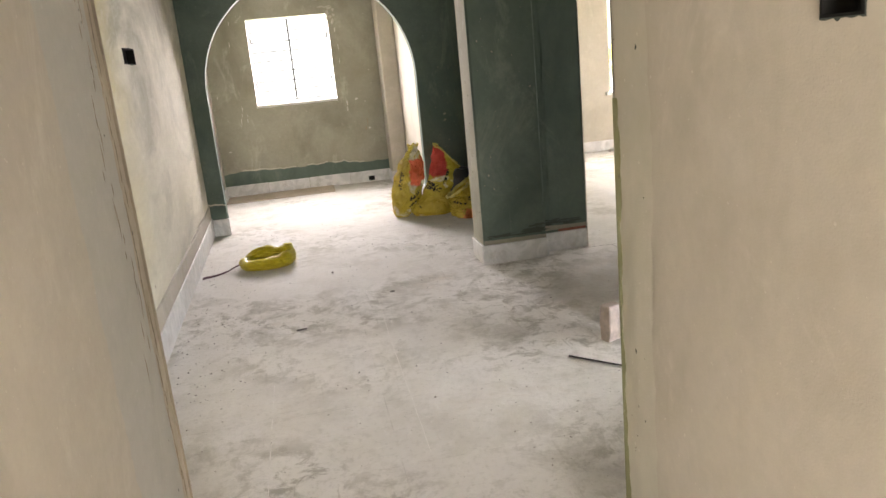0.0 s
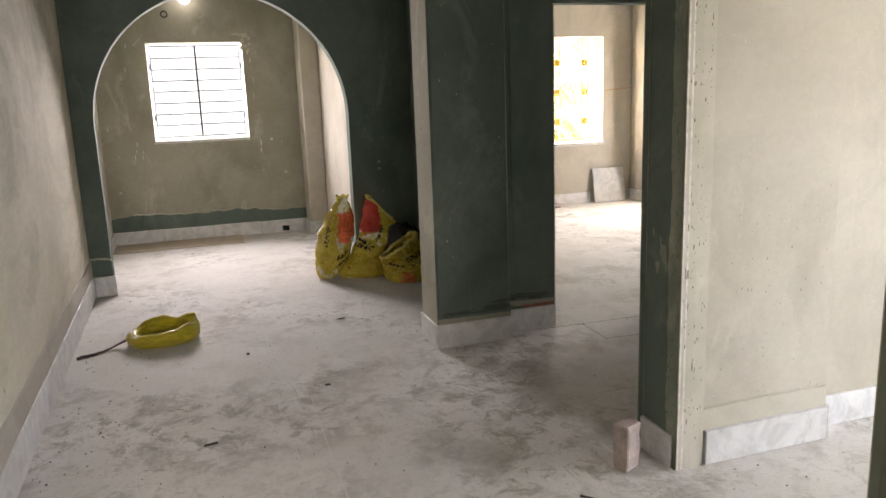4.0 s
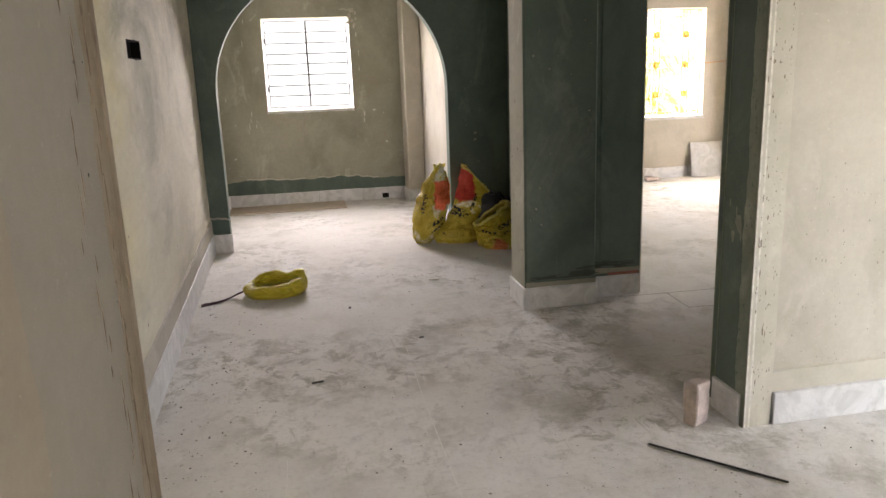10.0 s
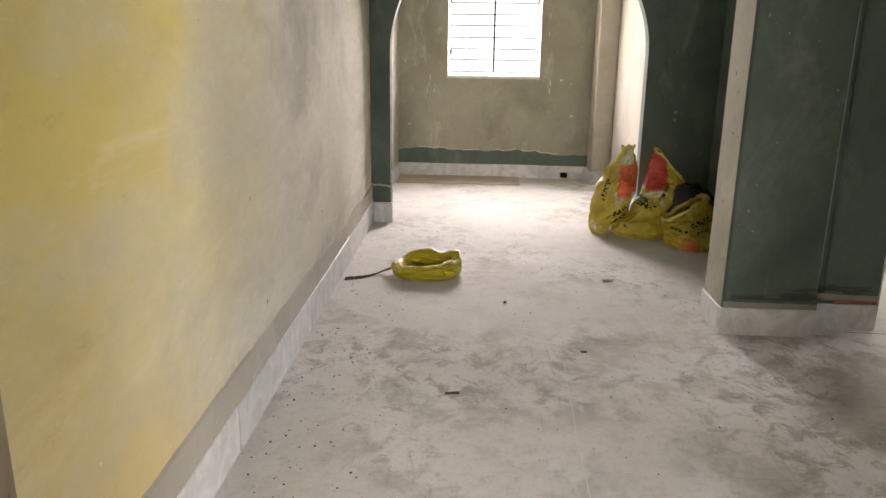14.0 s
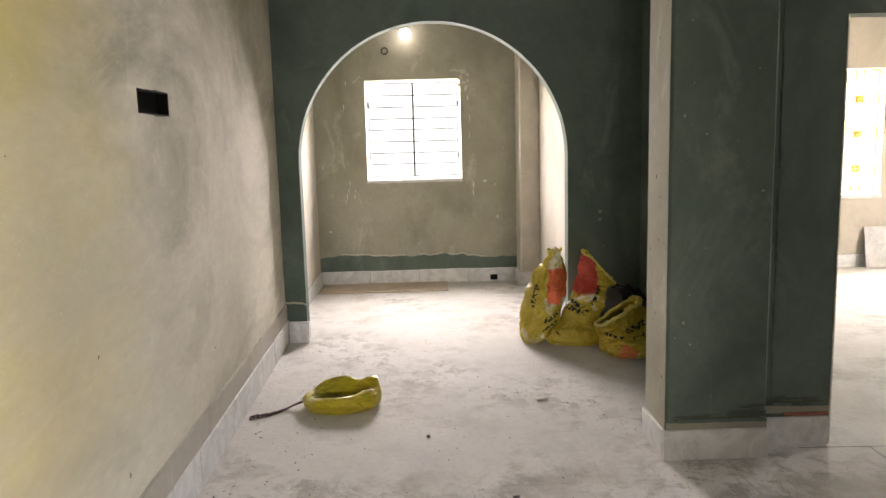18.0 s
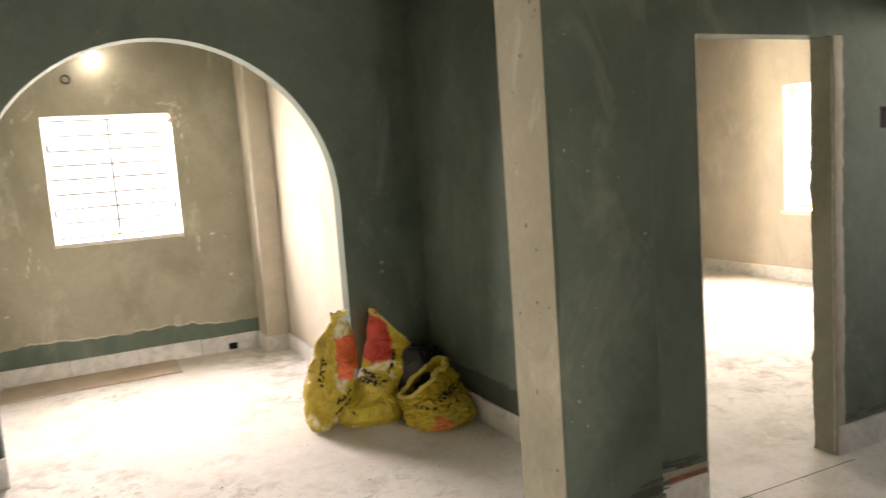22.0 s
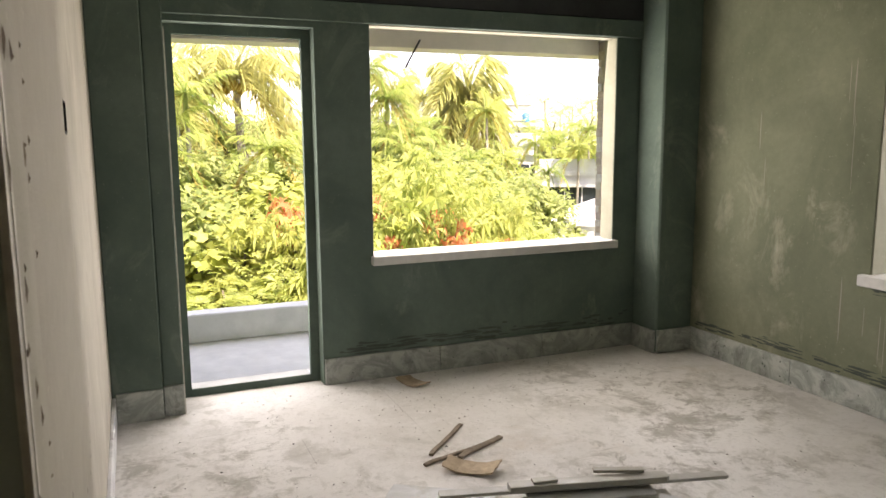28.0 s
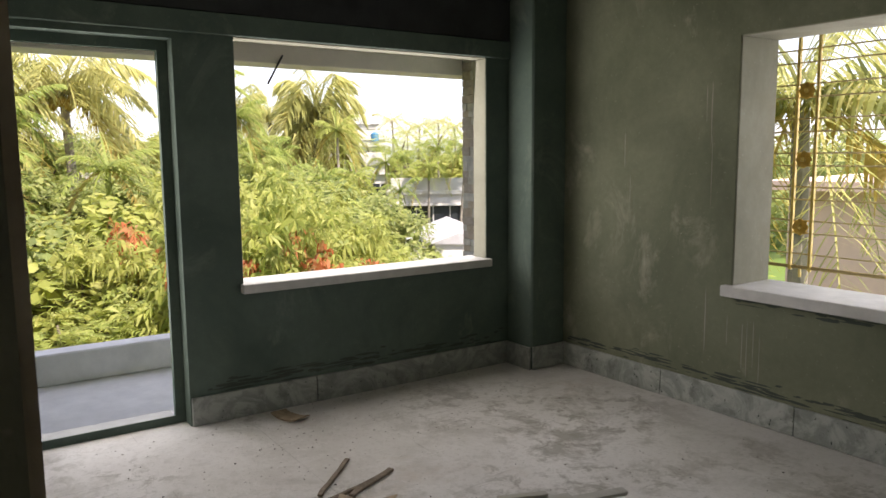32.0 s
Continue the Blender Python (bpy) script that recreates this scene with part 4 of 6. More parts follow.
marks("spots_skirting_balcony", "black spots on the dirty skirting", "trim", M_DARKBAND, "x", 6.154, scatter(14, 40, -5.2, -2.96, 0.015, 0.15, 0.003, 0.010, 2.5), -0.004)
bead("balcony_step", [(6.0145, -2.0965, 0.003)])

# ---- boxes for switches ----


def switch_box(label, face, at, w, h, depth=0.05):
    """A black junction box sunk in a wall. face: the way its open side looks, in degrees about z from -y."""
    base = thing("switch_box", label, "switch box", at, face)
    bm = bmesh.new()
    t = 0.004
    solid(bm, -w / 2, w / 2, depth - t, depth, -h / 2, h / 2)
    solid(bm, -w / 2, -w / 2 + t, -0.002, depth - t, -h / 2, h / 2)
    solid(bm, w / 2 - t, w / 2, -0.002, depth - t, -h / 2, h / 2)
    solid(bm, -w / 2 + t, w / 2 - t, -0.002, depth - t, -h / 2, -h / 2 + t)
    solid(bm, -w / 2 + t, w / 2 - t, -0.002, depth - t, h / 2 - t, h / 2)
    part("box_shell", bm, M_BLACK, base)
    bm = bmesh.new()
    ring = []
    for k in range(48):
        a = 2 * math.pi * k / 48
        x, z = max(-w / 2, min(w / 2, math.cos(a) * w * 0.75)), max(-h / 2, min(h / 2, math.sin(a) * h * 0.75))
        g = 0.001 + 0.009 * abs(noise.noise((k * 0.9, w * 9, at[0])))
        ox, oz = x + math.copysign(g, x) * (abs(x) > w * 0.499), z + math.copysign(g, z) * (abs(z) > h * 0.499)
        ring.append([bm.verts.new(p) for p in ((x, 0.004, z), (x, -0.0012, z), (ox, -0.0008, oz))])
    for k in range(48):
        p, q = ring[k], ring[(k + 1) % 48]
        bm.faces.new([p[0], q[0], q[1], p[1]])
        bm.faces.new([p[1], q[1], q[2], p[2]])
    part("broken_rim", bm, M_DARKBAND, base, "chipped plaster rim")
    return base


switch_box("open black switch box sunk in the yellow-tinted long wall", 90, (hall_x(-0.2975), -0.2975, 1.7425), 0.355, 0.095)
switch_box("open black switch box with a broken rim in pale corridor plaster", -90, (1.20, -4.445, 1.6375), 0.08, 0.125)
switch_box("wide open black switch box in dark passage plaster", 0, (4.0975, 0.17, 1.698), 0.425, 0.105)
switch_box("open black switch box in the sunlit pale wall", 0, (3.98, -1.725, 1.585), 0.48, 0.09)
switch_box("small black socket box set in marble skirting", 0, (1.395, 4.825, 0.045), 0.075, 0.055, 0.006)

# ---- the alcove: barred window, lamp, slab on the floor ----


def barred_window(name, label, x0, x1, z0, z1, y, rows, material, uprights=()):
    """A window's iron grille in a wall across y: outer bars, level bars, upright bars."""
    w = tagged(new(name), label, "window", kind="structure")
    w.matrix_basis = pose(x0, y, z0)
    bm = bmesh.new()
    W, H = x1 - x0, z1 - z0
    for a, b in (((0.03, 0.035), (0.042, H - 0.03)), ((W - 0.042, 0.035), (W - 0.03, H - 0.03)), ((0.03, 0.035), (W - 0.03, 0.05)), ((0.03, H - 0.04), (W - 0.03, H - 0.028))):
        solid(bm, a[0], b[0], -0.012, 0.012, a[1], b[1])
    part("window_frame", bm, material, w)
    for u in uprights:
        part("upright_bar", box(W * u - 0.011, W * u + 0.011, -0.012, 0.012, 0.05, H - 0.04), material, w)
    for k in range(rows):
        z = 0.05 + (H - 0.09) * (k + 1) / (rows + 1)
        dz = random.uniform(-0.003, 0.003)
        part("level_bar", box(0.03, W - 0.03, -0.006, 0.008, z + dz - 0.0065, z + dz + 0.0065), material, w)
    for x in (0.026, W - 0.026):
        for z in (0.24 * H, 0.76 * H):
            part("hinge", box(x - 0.013, x + 0.013, -0.02, 0.004, z - 0.03, z + 0.03, bevel=0.003), material, w)
    return w


win = barred_window("window_1", "small iron-barred window in a white opening", 0.03, 1.065, 1.15, 2.23, 4.97, 7, M_IRON, (0.5,))
bm = bmesh.new()
last = None
for k in range(41):
    x = -0.01 + 1.05 * k / 40
    z = -0.028 + 0.012 * noise.noise((x * 9, 1, 0))
    row = [bm.verts.new(v) for v in ((x, -0.124, z), (x, -0.124, 0.006), (x, 0.1, 0.006), (x, 0.1, 0.0))]
    if last:
        for i in range(3):
            bm.faces.new([last[i], row[i], row[i + 1], last[i + 1]])
    last = row
part("window_sill", bm, M_SILL, win, "white ragged mortar sill")
for nm, b in (("reveal", (-0.003, 0.004, -0.118, 0.12, 0.0, 1.07)), ("reveal", (1.031, 1.038, -0.118, 0.12, 0.0, 1.07)), ("head", (0.004, 1.031, -0.118, 0.12, 1.073, 1.083))):
    part(nm, box(*b), M_SILL, win)

bulb = thing("light_bulb", "round lit bulb in a plain holder on the wall", "lamp", (0.49, 4.85, 2.705))
bm = bmesh.new()
tube(bm, (0, 0, 0.03), (0, -0.02, 0.03), 0.04, 20)
tube(bm, (0, -0.02, 0.03), (0, -0.075, 0.005), 0.02, 14)
part("bulb_holder", bm, M_BLACK, bulb)
bm = bmesh.new()
bmesh.ops.create_uvsphere(bm, u_segments=24, v_segments=16, radius=0.062, matrix=Matrix.Translation((0, -0.115, -0.02)))
for f in bm.faces:
    f.smooth = True
part("glass_globe", bm, M_BULB, bulb, "glowing white globe")

pipe = thing("conduit_end", "grey round conduit end set in plaster", "conduit", (0.262, 4.85, 2.53))
bm = bmesh.new()
for k in range(24):
    a0, a1 = 2 * math.pi * k / 24, 2 * math.pi * (k + 1) / 24
    vs = []
    for a in (a0, a1):
        vs.append([bm.verts.new((math.cos(a) * r, y, math.sin(a) * r)) for r, y in ((0.040, 0.002), (0.040, -0.012), (0.026, -0.012), (0.026, 0.0))])
    for i in range(3):
        bm.faces.new([vs[0][i], vs[1][i], vs[1][i + 1], vs[0][i + 1]])
bmesh.ops.recalc_face_normals(bm, faces=bm.faces)
part("pipe_rim", bm, M_IRON, pipe)
part("pipe_plug", tube(bmesh.new(), (0, 0.001, 0), (0, -0.006, 0), 0.027, 20), M_BED, pipe)

tagged(part("marble_board", box(-0.50, 0.87, 4.34, 4.826, 0.0, 0.014, bevel=0.002), M_BOARD), "long beige board lying along the skirting", "board")

# ---- sacks and the plastic roll ----


def fold(v):
    """A sharp valley where a noise crosses zero."""
    return max(0.0, 1.0 - abs(v) / 0.24)


def sack(label, at, rz, height, w, d, seed, shape, material, crumple=1.0, open_top=False, slant=0.0):
    """A filled sack. shape: (level, half width, half depth, shift x, shift y) from the floor to the top, as parts of w, d and height."""
    base = thing("sack", label, "sack", at, rz, group="yellow sacks by the wall")
    bm = bmesh.new()
    nu, nv = 110, 80
    rings = []
    for j in range(nv + 1):
        v = j / nv
        k = max(i for i in range(len(shape) - 1) if shape[i][0] <= v + 1e-6)
        s0, s1 = shape[k], shape[k + 1]
        f = (v - s0[0]) / (s1[0] - s0[0])
        f = f * f * (3 - 2 * f)
        hw, hd, sx, sy = (s0[i] + (s1[i] - s0[i]) * f for i in (1, 2, 3, 4))
        ring = []
        for i in range(nu):
            a = 2 * math.pi * i / nu
            e = 2.6
            sq = 1.0 / max(abs(math.cos(a)) ** e + abs(math.sin(a)) ** e, 1e-6) ** (1 / e)
            px, py = math.cos(a) * sq, math.sin(a) * sq
            q = Vector((px * 1.3 + seed, py * 1.3, v * 2.4))
            dent = 0.15 * noise.noise(q) - 0.13 * fold(noise.noise(q * 1.7 + Vector((0, 4, 0)))) - 0.10 * fold(noise.noise(q * 3.4 + Vector((3, 1, 0)))) - 0.05 * fold(noise.noise(q * 6.5)) + 0.08
            r = 1 + dent * crumple * (0.55 + 0.6 * v)
            x, y = px * w / 2 * hw * r + sx * w, py * d / 2 * hd * r + sy * d
            z = height * (v + 0.05 * v * noise.noise((px * 1.2 + seed, py * 1.2, 7)) - slant * v ** 3 * px)
            if j <= 1:
                z = 0.0 if j == 0 else z * 0.5
            ring.append(bm.verts.new((x, y, max(z, 0.0))))
        rings.append(ring)
    for lo, hi in zip(rings, rings[1:]):
        for i in range(nu):
            f = bm.faces.new([lo[i], lo[(i + 1) % nu], hi[(i + 1) % nu], hi[i]])
            f.smooth = True
    bm.faces.new(list(reversed(rings[0])))
    mouth = [v.co.copy() for v in rings[-1]]
    if not open_top:
        bm.faces.new(rings[-1])
    part("body", bm, material, base)
    return base, mouth


def hem(base, mouth, thick, name, label):
    """The rolled or stitched edge along the mouth of a sack."""
    bm = bmesh.new()
    m, n = 8, len(mouth)
    rings = []
    mid = sum(mouth, Vector()) / n
    for i, c in enumerate(mouth):
        out = (c - mid)
        out.z = 0
        out = out.normalized() if out.length > 1e-4 else Vector((1, 0, 0))
        th = thick * (1 + 0.5 * noise.noise((i * 0.35, 5, thick * 50)))
        rings.append([bm.verts.new(c + out * math.cos(t) * th + Vector((0, 0, math.sin(t) * th * 1.3))) for t in [2 * math.pi * k / m for k in range(m)]])
    for i in range(n):
        a, b = rings[i], rings[(i + 1) % n]
        for k in range(m):
            f = bm.faces.new([a[k], a[(k + 1) % m], b[(k + 1) % m], b[k]])
            f.smooth = True
    bmesh.ops.recalc_face_normals(bm, faces=bm.faces)
    part(name, bm, M_SACK_RIM, base, label)


s1, m1 = sack("tall yellow printed plastic sack leaning on the arch wall", (1.53, 2.24, 0), -14, 0.715, 0.33, 0.27, 1.3,
              ((0, 0.42, 0.6, -0.26, 0), (0.08, 0.66, 0.9, -0.22, 0), (0.30, 0.94, 1.0, -0.08, 0.04), (0.55, 0.94, 0.86, 0.06, 0.10), (0.74, 0.76, 0.60, 0.15, 0.16), (0.88, 0.46, 0.36, 0.22, 0.19), (0.94, 0.26, 0.20, 0.25, 0.20), (1.0, 0.30, 0.18, 0.26, 0.20)), M_SACK_TALL, 0.85, False, 0.01)
hem(s1, m1, 0.007, "bunched_top", "bunched yellow top edge")
s2, m2 = sack("yellow and red printed sack with a pointed top", (1.77, 2.19, 0), -14, 0.58, 0.46, 0.30, 4.7,
              ((0, 0.84, 0.8, -0.02, 0), (0.09, 0.98, 1.0, -0.02, 0), (0.20, 0.88, 0.95, 0.0, 0.02), (0.36, 0.58, 0.72, 0.08, 0.06), (0.62, 0.58, 0.42, 0.26, 0.14), (0.84, 0.56, 0.16, 0.34, 0.24), (1.0, 0.50, 0.04, 0.38, 0.30)), M_SACK_POINT, 0.9, False, 0.22)
hem(s2, m2, 0.008, "stitched_top", "pale stitched edge")
s3, m3 = sack("slumped yellow printed sack with an open rolled mouth", (2.105, 1.90, 0), 6, 0.29, 0.43, 0.40, 8.1,
              ((0, 0.92, 0.92, 0.03, 0), (0.18, 1.03, 1.05, 0.03, 0), (0.45, 1.0, 0.98, 0.0, 0.02), (0.75, 0.86, 0.74, -0.10, 0.04), (1.0, 0.70, 0.44, -0.19, 0.06)), M_SACK_SQUAT, 1.1, True, -0.33)
hem(s3, m3, 0.014, "rolled_mouth", "rolled yellow mouth")
bb = thing("black_bag", "crumpled black polythene bag behind yellow sacks", "bag", (2.13, 2.22, 0))
bm = bmesh.new()
bmesh.ops.create_icosphere(bm, subdivisions=4, radius=0.2, matrix=Matrix.Translation((0, 0, 0.19)) @ Matrix.Diagonal((1.0, 1.0, 1.2, 1)))
for v in bm.verts:
    v.co += v.co.normalized() * (0.07 * noise.noise(v.co * 6) + 0.03 * noise.noise(v.co * 17))
    v.co.z = max(v.co.z, 0.0)
part("bag_body", bm, M_BLACKBAG, bb)


def plastic_roll(at):
    """A loose ring of bunched yellow plastic sheet with its tie cord."""
    base = thing("plastic_roll", "loose ring of bunched yellow plastic sheeting on the floor", "plastic sheet", at, 4)
    bm = bmesh.new()
    n, m = 64, 20
    rings = []
    for i in range(n):
        a = 2 * math.pi * i / n
        R = (0.195, 0.140)
        tall = (0.056 + 0.013 * math.cos(a) + 0.006 * math.sin(a)) * (1 + 0.30 * noise.noise((math.cos(a) * 1.5, math.sin(a) * 1.5, 2)))
        wide = 0.043 * (1 + 0.35 * noise.noise((math.cos(a) * 2, math.sin(a) * 2, 9)))
        ring = []
        for k in range(m):
            t = 2 * math.pi * k / m
            pleat = 1 + 0.12 * noise.noise((t * 2.2, a * 1.6, 0.5)) + 0.06 * math.sin(7 * t + 2 * a)
            o = math.cos(t) * wide * pleat
            z = tall + math.sin(t) * tall * pleat
            ring.append(bm.verts.new((math.cos(a) * (R[0] + o), math.sin(a) * (R[1] + o), max(z, 0.0))))
        rings.append(ring)
    for i in range(n):
        a, b = rings[i], rings[(i + 1) % n]
        for k in range(m):
            f = bm.faces.new([a[k], a[(k + 1) % m], b[(k + 1) % m], b[k]])
            f.smooth = True
    bmesh.ops.recalc_face_normals(bm, faces=bm.faces)
    part("ring", bm, M_COIL, base)
    bm = bmesh.new()
    for strand, r in ((0.0, 0.005), (2.1, 0.0045), (4.2, 0.004)):
        last = None
        for k in range(25):
            f = k / 24
            loose = 0.006 + 0.022 * f
            p = (-0.21 - 0.32 * f, -0.01 - 0.13 * f * f + loose * math.cos(14 * f + strand) + 0.02 * math.sin(7 * f), max(0.006, 0.05 - 0.11 * f + 0.4 * loose * math.sin(9 * f + strand)))
            if last:
                tube(bm, last, p, r, 6)
            last = p
    part("tie_cord", bm, M_CORD, base, "dark purple twisted cord")


plastic_roll((0.11, 0.95, 0.0))

# ---- joints that show in the passage floor ----


def joint(points, w, material, label):
    bm = bmesh.new()
    for (x0, y0), (x1, y1) in zip(points, points[1:]):
        length, m = run((x0, y0), (x1, y1))
        last = None
        for k in range(13):
            u = length * k / 12
            wob, half = 0.004 * noise.noise((u * 7, x0, y0)), w * (0.6 + 0.8 * abs(noise.noise((u * 15, y0, x0))))
            row = [bm.verts.new(m @ Vector((u, wob + side, 0.0012))) for side in (-half, half)]
            if last:
                bm.faces.new([last[0], row[0], row[1], last[1]])
            last = row
    setting("floor_joint", bm, material, label, "floor joint")


joint([(2.46, 0.115), (2.82, 0.100), (3.55, 0.085)], 0.004, M_DIRT, "open dark joint between floor slabs")
joint([(2.815, 0.100), (2.800, -0.240)], 0.003, M_DIRT, "open dark joint between floor slabs")
joint([(2.800, -0.235), (3.60, -0.275)], 0.0035, M_DIRT, "open dark joint between floor slabs")
joint([(2.30, -0.98), (3.30, -1.02), (4.35, -1.05)], 0.0025, M_BED, "filled joint between floor slabs")

joint([(0.888, -0.42), (0.870, -1.20), (0.869, -1.65), (0.866, -2.55)], 0.0022, M_CHALK, "pale chalk line drawn on the floor")
joint([(0.21, -1.60), (0.205, -2.70)], 0.002, M_CHALK, "pale chalk line drawn on the floor")

# ---- loose things on the hall floor ----
bm = box(-0.048, 0.048, -0.036, 0.036, 0, 0.20, bevel=0.006)
bmesh.ops.subdivide_edges(bm, edges=bm.edges[:], cuts=3, use_grid_fill=True)
for v in bm.verts:
    q = v.co * 14
    v.co += Vector((noise.noise(q), noise.noise(q + Vector((9, 0, 0))), 0.4 * noise.noise(q + Vector((0, 9, 0))))) * 0.008
    v.co.z = max(v.co.z, 0)
ob = tagged(part("broken_brick", bm, M_BRICK), "dusty pink broken brick standing on end", "brick")
ob.matrix_basis = pose(2.02, -1.72, 0, 0, 0, 25)
bm = tube(bmesh.new(), (1.725, -1.858, 0.006), (1.90, -2.05, 0.006), 0.005, 8)
tube(bm, (1.90, -2.05, 0.006), (2.10, -2.268, 0.006), 0.005, 8)
tagged(part("iron_rod", bm, M_IRON), "dark thin iron rod lying on the floor", "rod")
for at, rz, s in (((0.362, -0.82, 0), 10, 0.9), ((1.305, 0.94, 0), 20, 1.05), ((0.62, 0.42, 0), 80, 0.4), ((1.0, -0.3, 0), 12, 0.45)):
    dark = s <= 1.0
    bm = box(-0.035 * s, 0.035 * s, -0.008 if dark else -0.02, 0.008 if dark else 0.02, 0.001, 0.008, bevel=0.002)
    for v in bm.verts:
        v.co.z += 0.006 * abs(v.co.x) / 0.035
    ob = tagged(part("scrap", bm, M_DIRT if dark else M_PAPER), "dark splinter on the dusty floor" if dark else "curled pale paper scrap on the dusty floor", "scrap")
    ob.matrix_basis = pose(*at, 0, 0, rz)


def crumbs(name, label, areas, material, lo, hi, seed):
    rnd = random.Random(seed)
    verts, faces = [], []
    for x0, x1, y0, y1, count in areas:
        for _ in range(count):
            x, y, s = rnd.uniform(x0, x1), rnd.uniform(y0, y1), lo + (hi - lo) * rnd.random() ** 3
            a = rnd.uniform(0, 6.28)
            k = len(verts)
            for j in range(4):
                r = s * rnd.uniform(0.7, 1.3)
                verts.append((x + r * math.cos(a + j * 1.571), y + r * math.sin(a + j * 1.571), 0.0005))
            verts.append((x + s * rnd.uniform(-0.3, 0.3), y + s * rnd.uniform(-0.3, 0.3), s * rnd.uniform(0.5, 1.2)))
            faces += [(k + j, k + (j + 1) % 4, k + 4) for j in range(4)]
    me = bpy.data.meshes.new(name)
    me.from_pydata(verts, [], faces)
    me.materials.append(material)
    tagged(new(name, me), label, "debris", kind="stuff")


crumbs("pale_crumbs", "pale plaster crumbs scattered over the floor", [(-0.4, 2.1, -3.2, 2.4, 500), (-0.41, 0.0, -2.4, 2.3, 200), (2.4, 6.1, -5.3, -1.9, 900), (2.3, 4.3, -1.5, 0.1, 150), (5.2, 6.15, -4.9, -2.9, 420), (2.6, 7.2, 0.4, 4.8, 300), (1.2, 2.7, -3.4, -1.9, 260)], M_CRUMB, 0.0012, 0.007, 3)
crumbs("dark_crumbs", "dark dirt specks scattered over the floor", [(-0.4, 2.0, -2.4, 2.2, 260), (-0.42, 0.1, -1.8, 1.6, 260), (2.6, 6.0, -5.2, -2.0, 200), (1.2, 1.8, 0.2, 1.6, 60)], M_DIRT, 0.001, 0.007, 5)

# ---- the far room ----


def flower_window(name, label, m, W, H, columns, tiers, rows, bar, glow, off=0.045):
    """A gold-painted grille with pairs of uprights carrying flowers."""
    w = tagged(new(name), label, "window", kind="structure")
    w.matrix_basis = m
    bm = bmesh.new()
    for a in ((0.0, 0.014, 0.0, H), (W - 0.014, W, 0.0, H), (0.0, W, 0.04, 0.052), (0.0, W, H - 0.014, H)):
        solid(bm, a[0], a[1], -0.008, 0.008, a[2], a[3])
    part("window_frame", bm, bar, w)
    for k in range(rows):
        z = 0.055 + 0.196 * (k // 2) + (0.073 if k % 2 else 0.0)
        part("level_bar", tube(bmesh.new(), (0.01, 0, z), (W - 0.01, 0, z), 0.0045, 6), bar, w)
    for u in columns:
        for du in (-off, off):
            part("upright_bar", box(u + du - 0.008, u + du + 0.008, -0.014, 0.006, 0.03, H), glow, w)
        part("foot", box(u - 0.006, u + 0.006, -0.008, 0.008, -0.01, 0.04), glow, w)
        for k in range(tiers):
            z = 0.055 + 0.196 * (2 * k + 1) + 0.036
            fl = bmesh.new()
            for p in range(8):
                a = math.pi * p / 4
                bmesh.ops.create_uvsphere(fl, u_segments=8, v_segments=6, radius=0.02, matrix=Matrix.Translation((u + math.cos(a) * 0.03, -0.018, z + math.sin(a) * 0.03)) @ Matrix.Diagonal((1, 0.4, 1, 1)))
            flower = part("flower", fl, M_GOLD_DARK, w, "cast orange-gold flower")
            boss = bmesh.new()
            bmesh.ops.create_uvsphere(boss, u_segments=10, v_segments=8, radius=0.014, matrix=Matrix.Translation((u, -0.026, z)))
            part("boss", boss, M_GOLD, flower)
    return w


flower_window("window_2", "tall window with gold flower grille in the far room", pose(4.96, 5.12, 0.84), 0.87, 1.40, (0.22, 0.64), 3, 14, M_GOLD, M_GOLD)
flower_window("window_3", "wide window with gold flower grille in the side wall", pose(7.49, 3.56, 0.80, 0, 0, -90), 1.21, 1.38, (0.3, 0.9), 3, 14, M_GOLD, M_GOLD)
tagged(part("window_sill", box(4.90, 5.84, 4.965, 5.25, 0.795, 0.84, bevel=0.004), M_SILL), "white cement window sill in the far room", "window sill", kind="structure")
tagged(part("window_sill", box(7.335, 7.62, 2.31, 3.60, 0.755, 0.80, bevel=0.004), M_SILL), "white cement window sill in the far room", "window sill", kind="structure")
ob = tagged(part("floor_tile", box(-0.235, 0.235, -0.012, 0.0, 0.0, 0.47, bevel=0.003), M_SLAB), "square pale marble tile leaning against the wall", "tile")
ob.matrix_basis = pose(5.885, 4.88, 0.004, -11, 0, -3)
tagged(part("string", tube(bmesh.new(), (5.83, 4.985, 1.525), (6.268, 4.985, 1.555), 0.004, 6), M_WIRE), "thin orange string stretched along the wall", "string")
for k, (x, y, s) in enumerate(((4.98, 4.78, 0.07), (5.1, 4.82, 0.05), (4.86, 4.86, 0.04), (5.02, 4.9, 0.06))):
    bm = box(-s, s, -s * 0.55, s * 0.55, 0, s * 0.8, bevel=0.012)
    ob = tagged(part("brick_piece", bm, M_BRICK), "broken brick piece lying by the skirting", "brick", group="brick pieces by the wall")
    ob.matrix_basis = pose(x, y, 0, 0, 0, 37 * k)

# ---- the kitchen ----
M_KITCHEN = plaster("rough_kitchen_render", (0.24, 0.245, 0.205), (0.36, 0.355, 0.30), (0.11, 0.122, 0.10), (0.55, 0.535, 0.46), 0.95, 0.8)
setting("wall_kitchen_render", box(4.545, 5.885, 0.160, 0.1695, 0.0, CEIL), M_KITCHEN, "rough mottled render on the kitchen wall", "wall")
# The shadow line across the kitchen opening is laid as a dark strip.
setting("kitchen_threshold", box(4.43, 4.53, -0.748, 0.098, 0.0005, 0.006), M_DIRT, "flat dark strip for the shadow line of the missing door sill", "threshold")
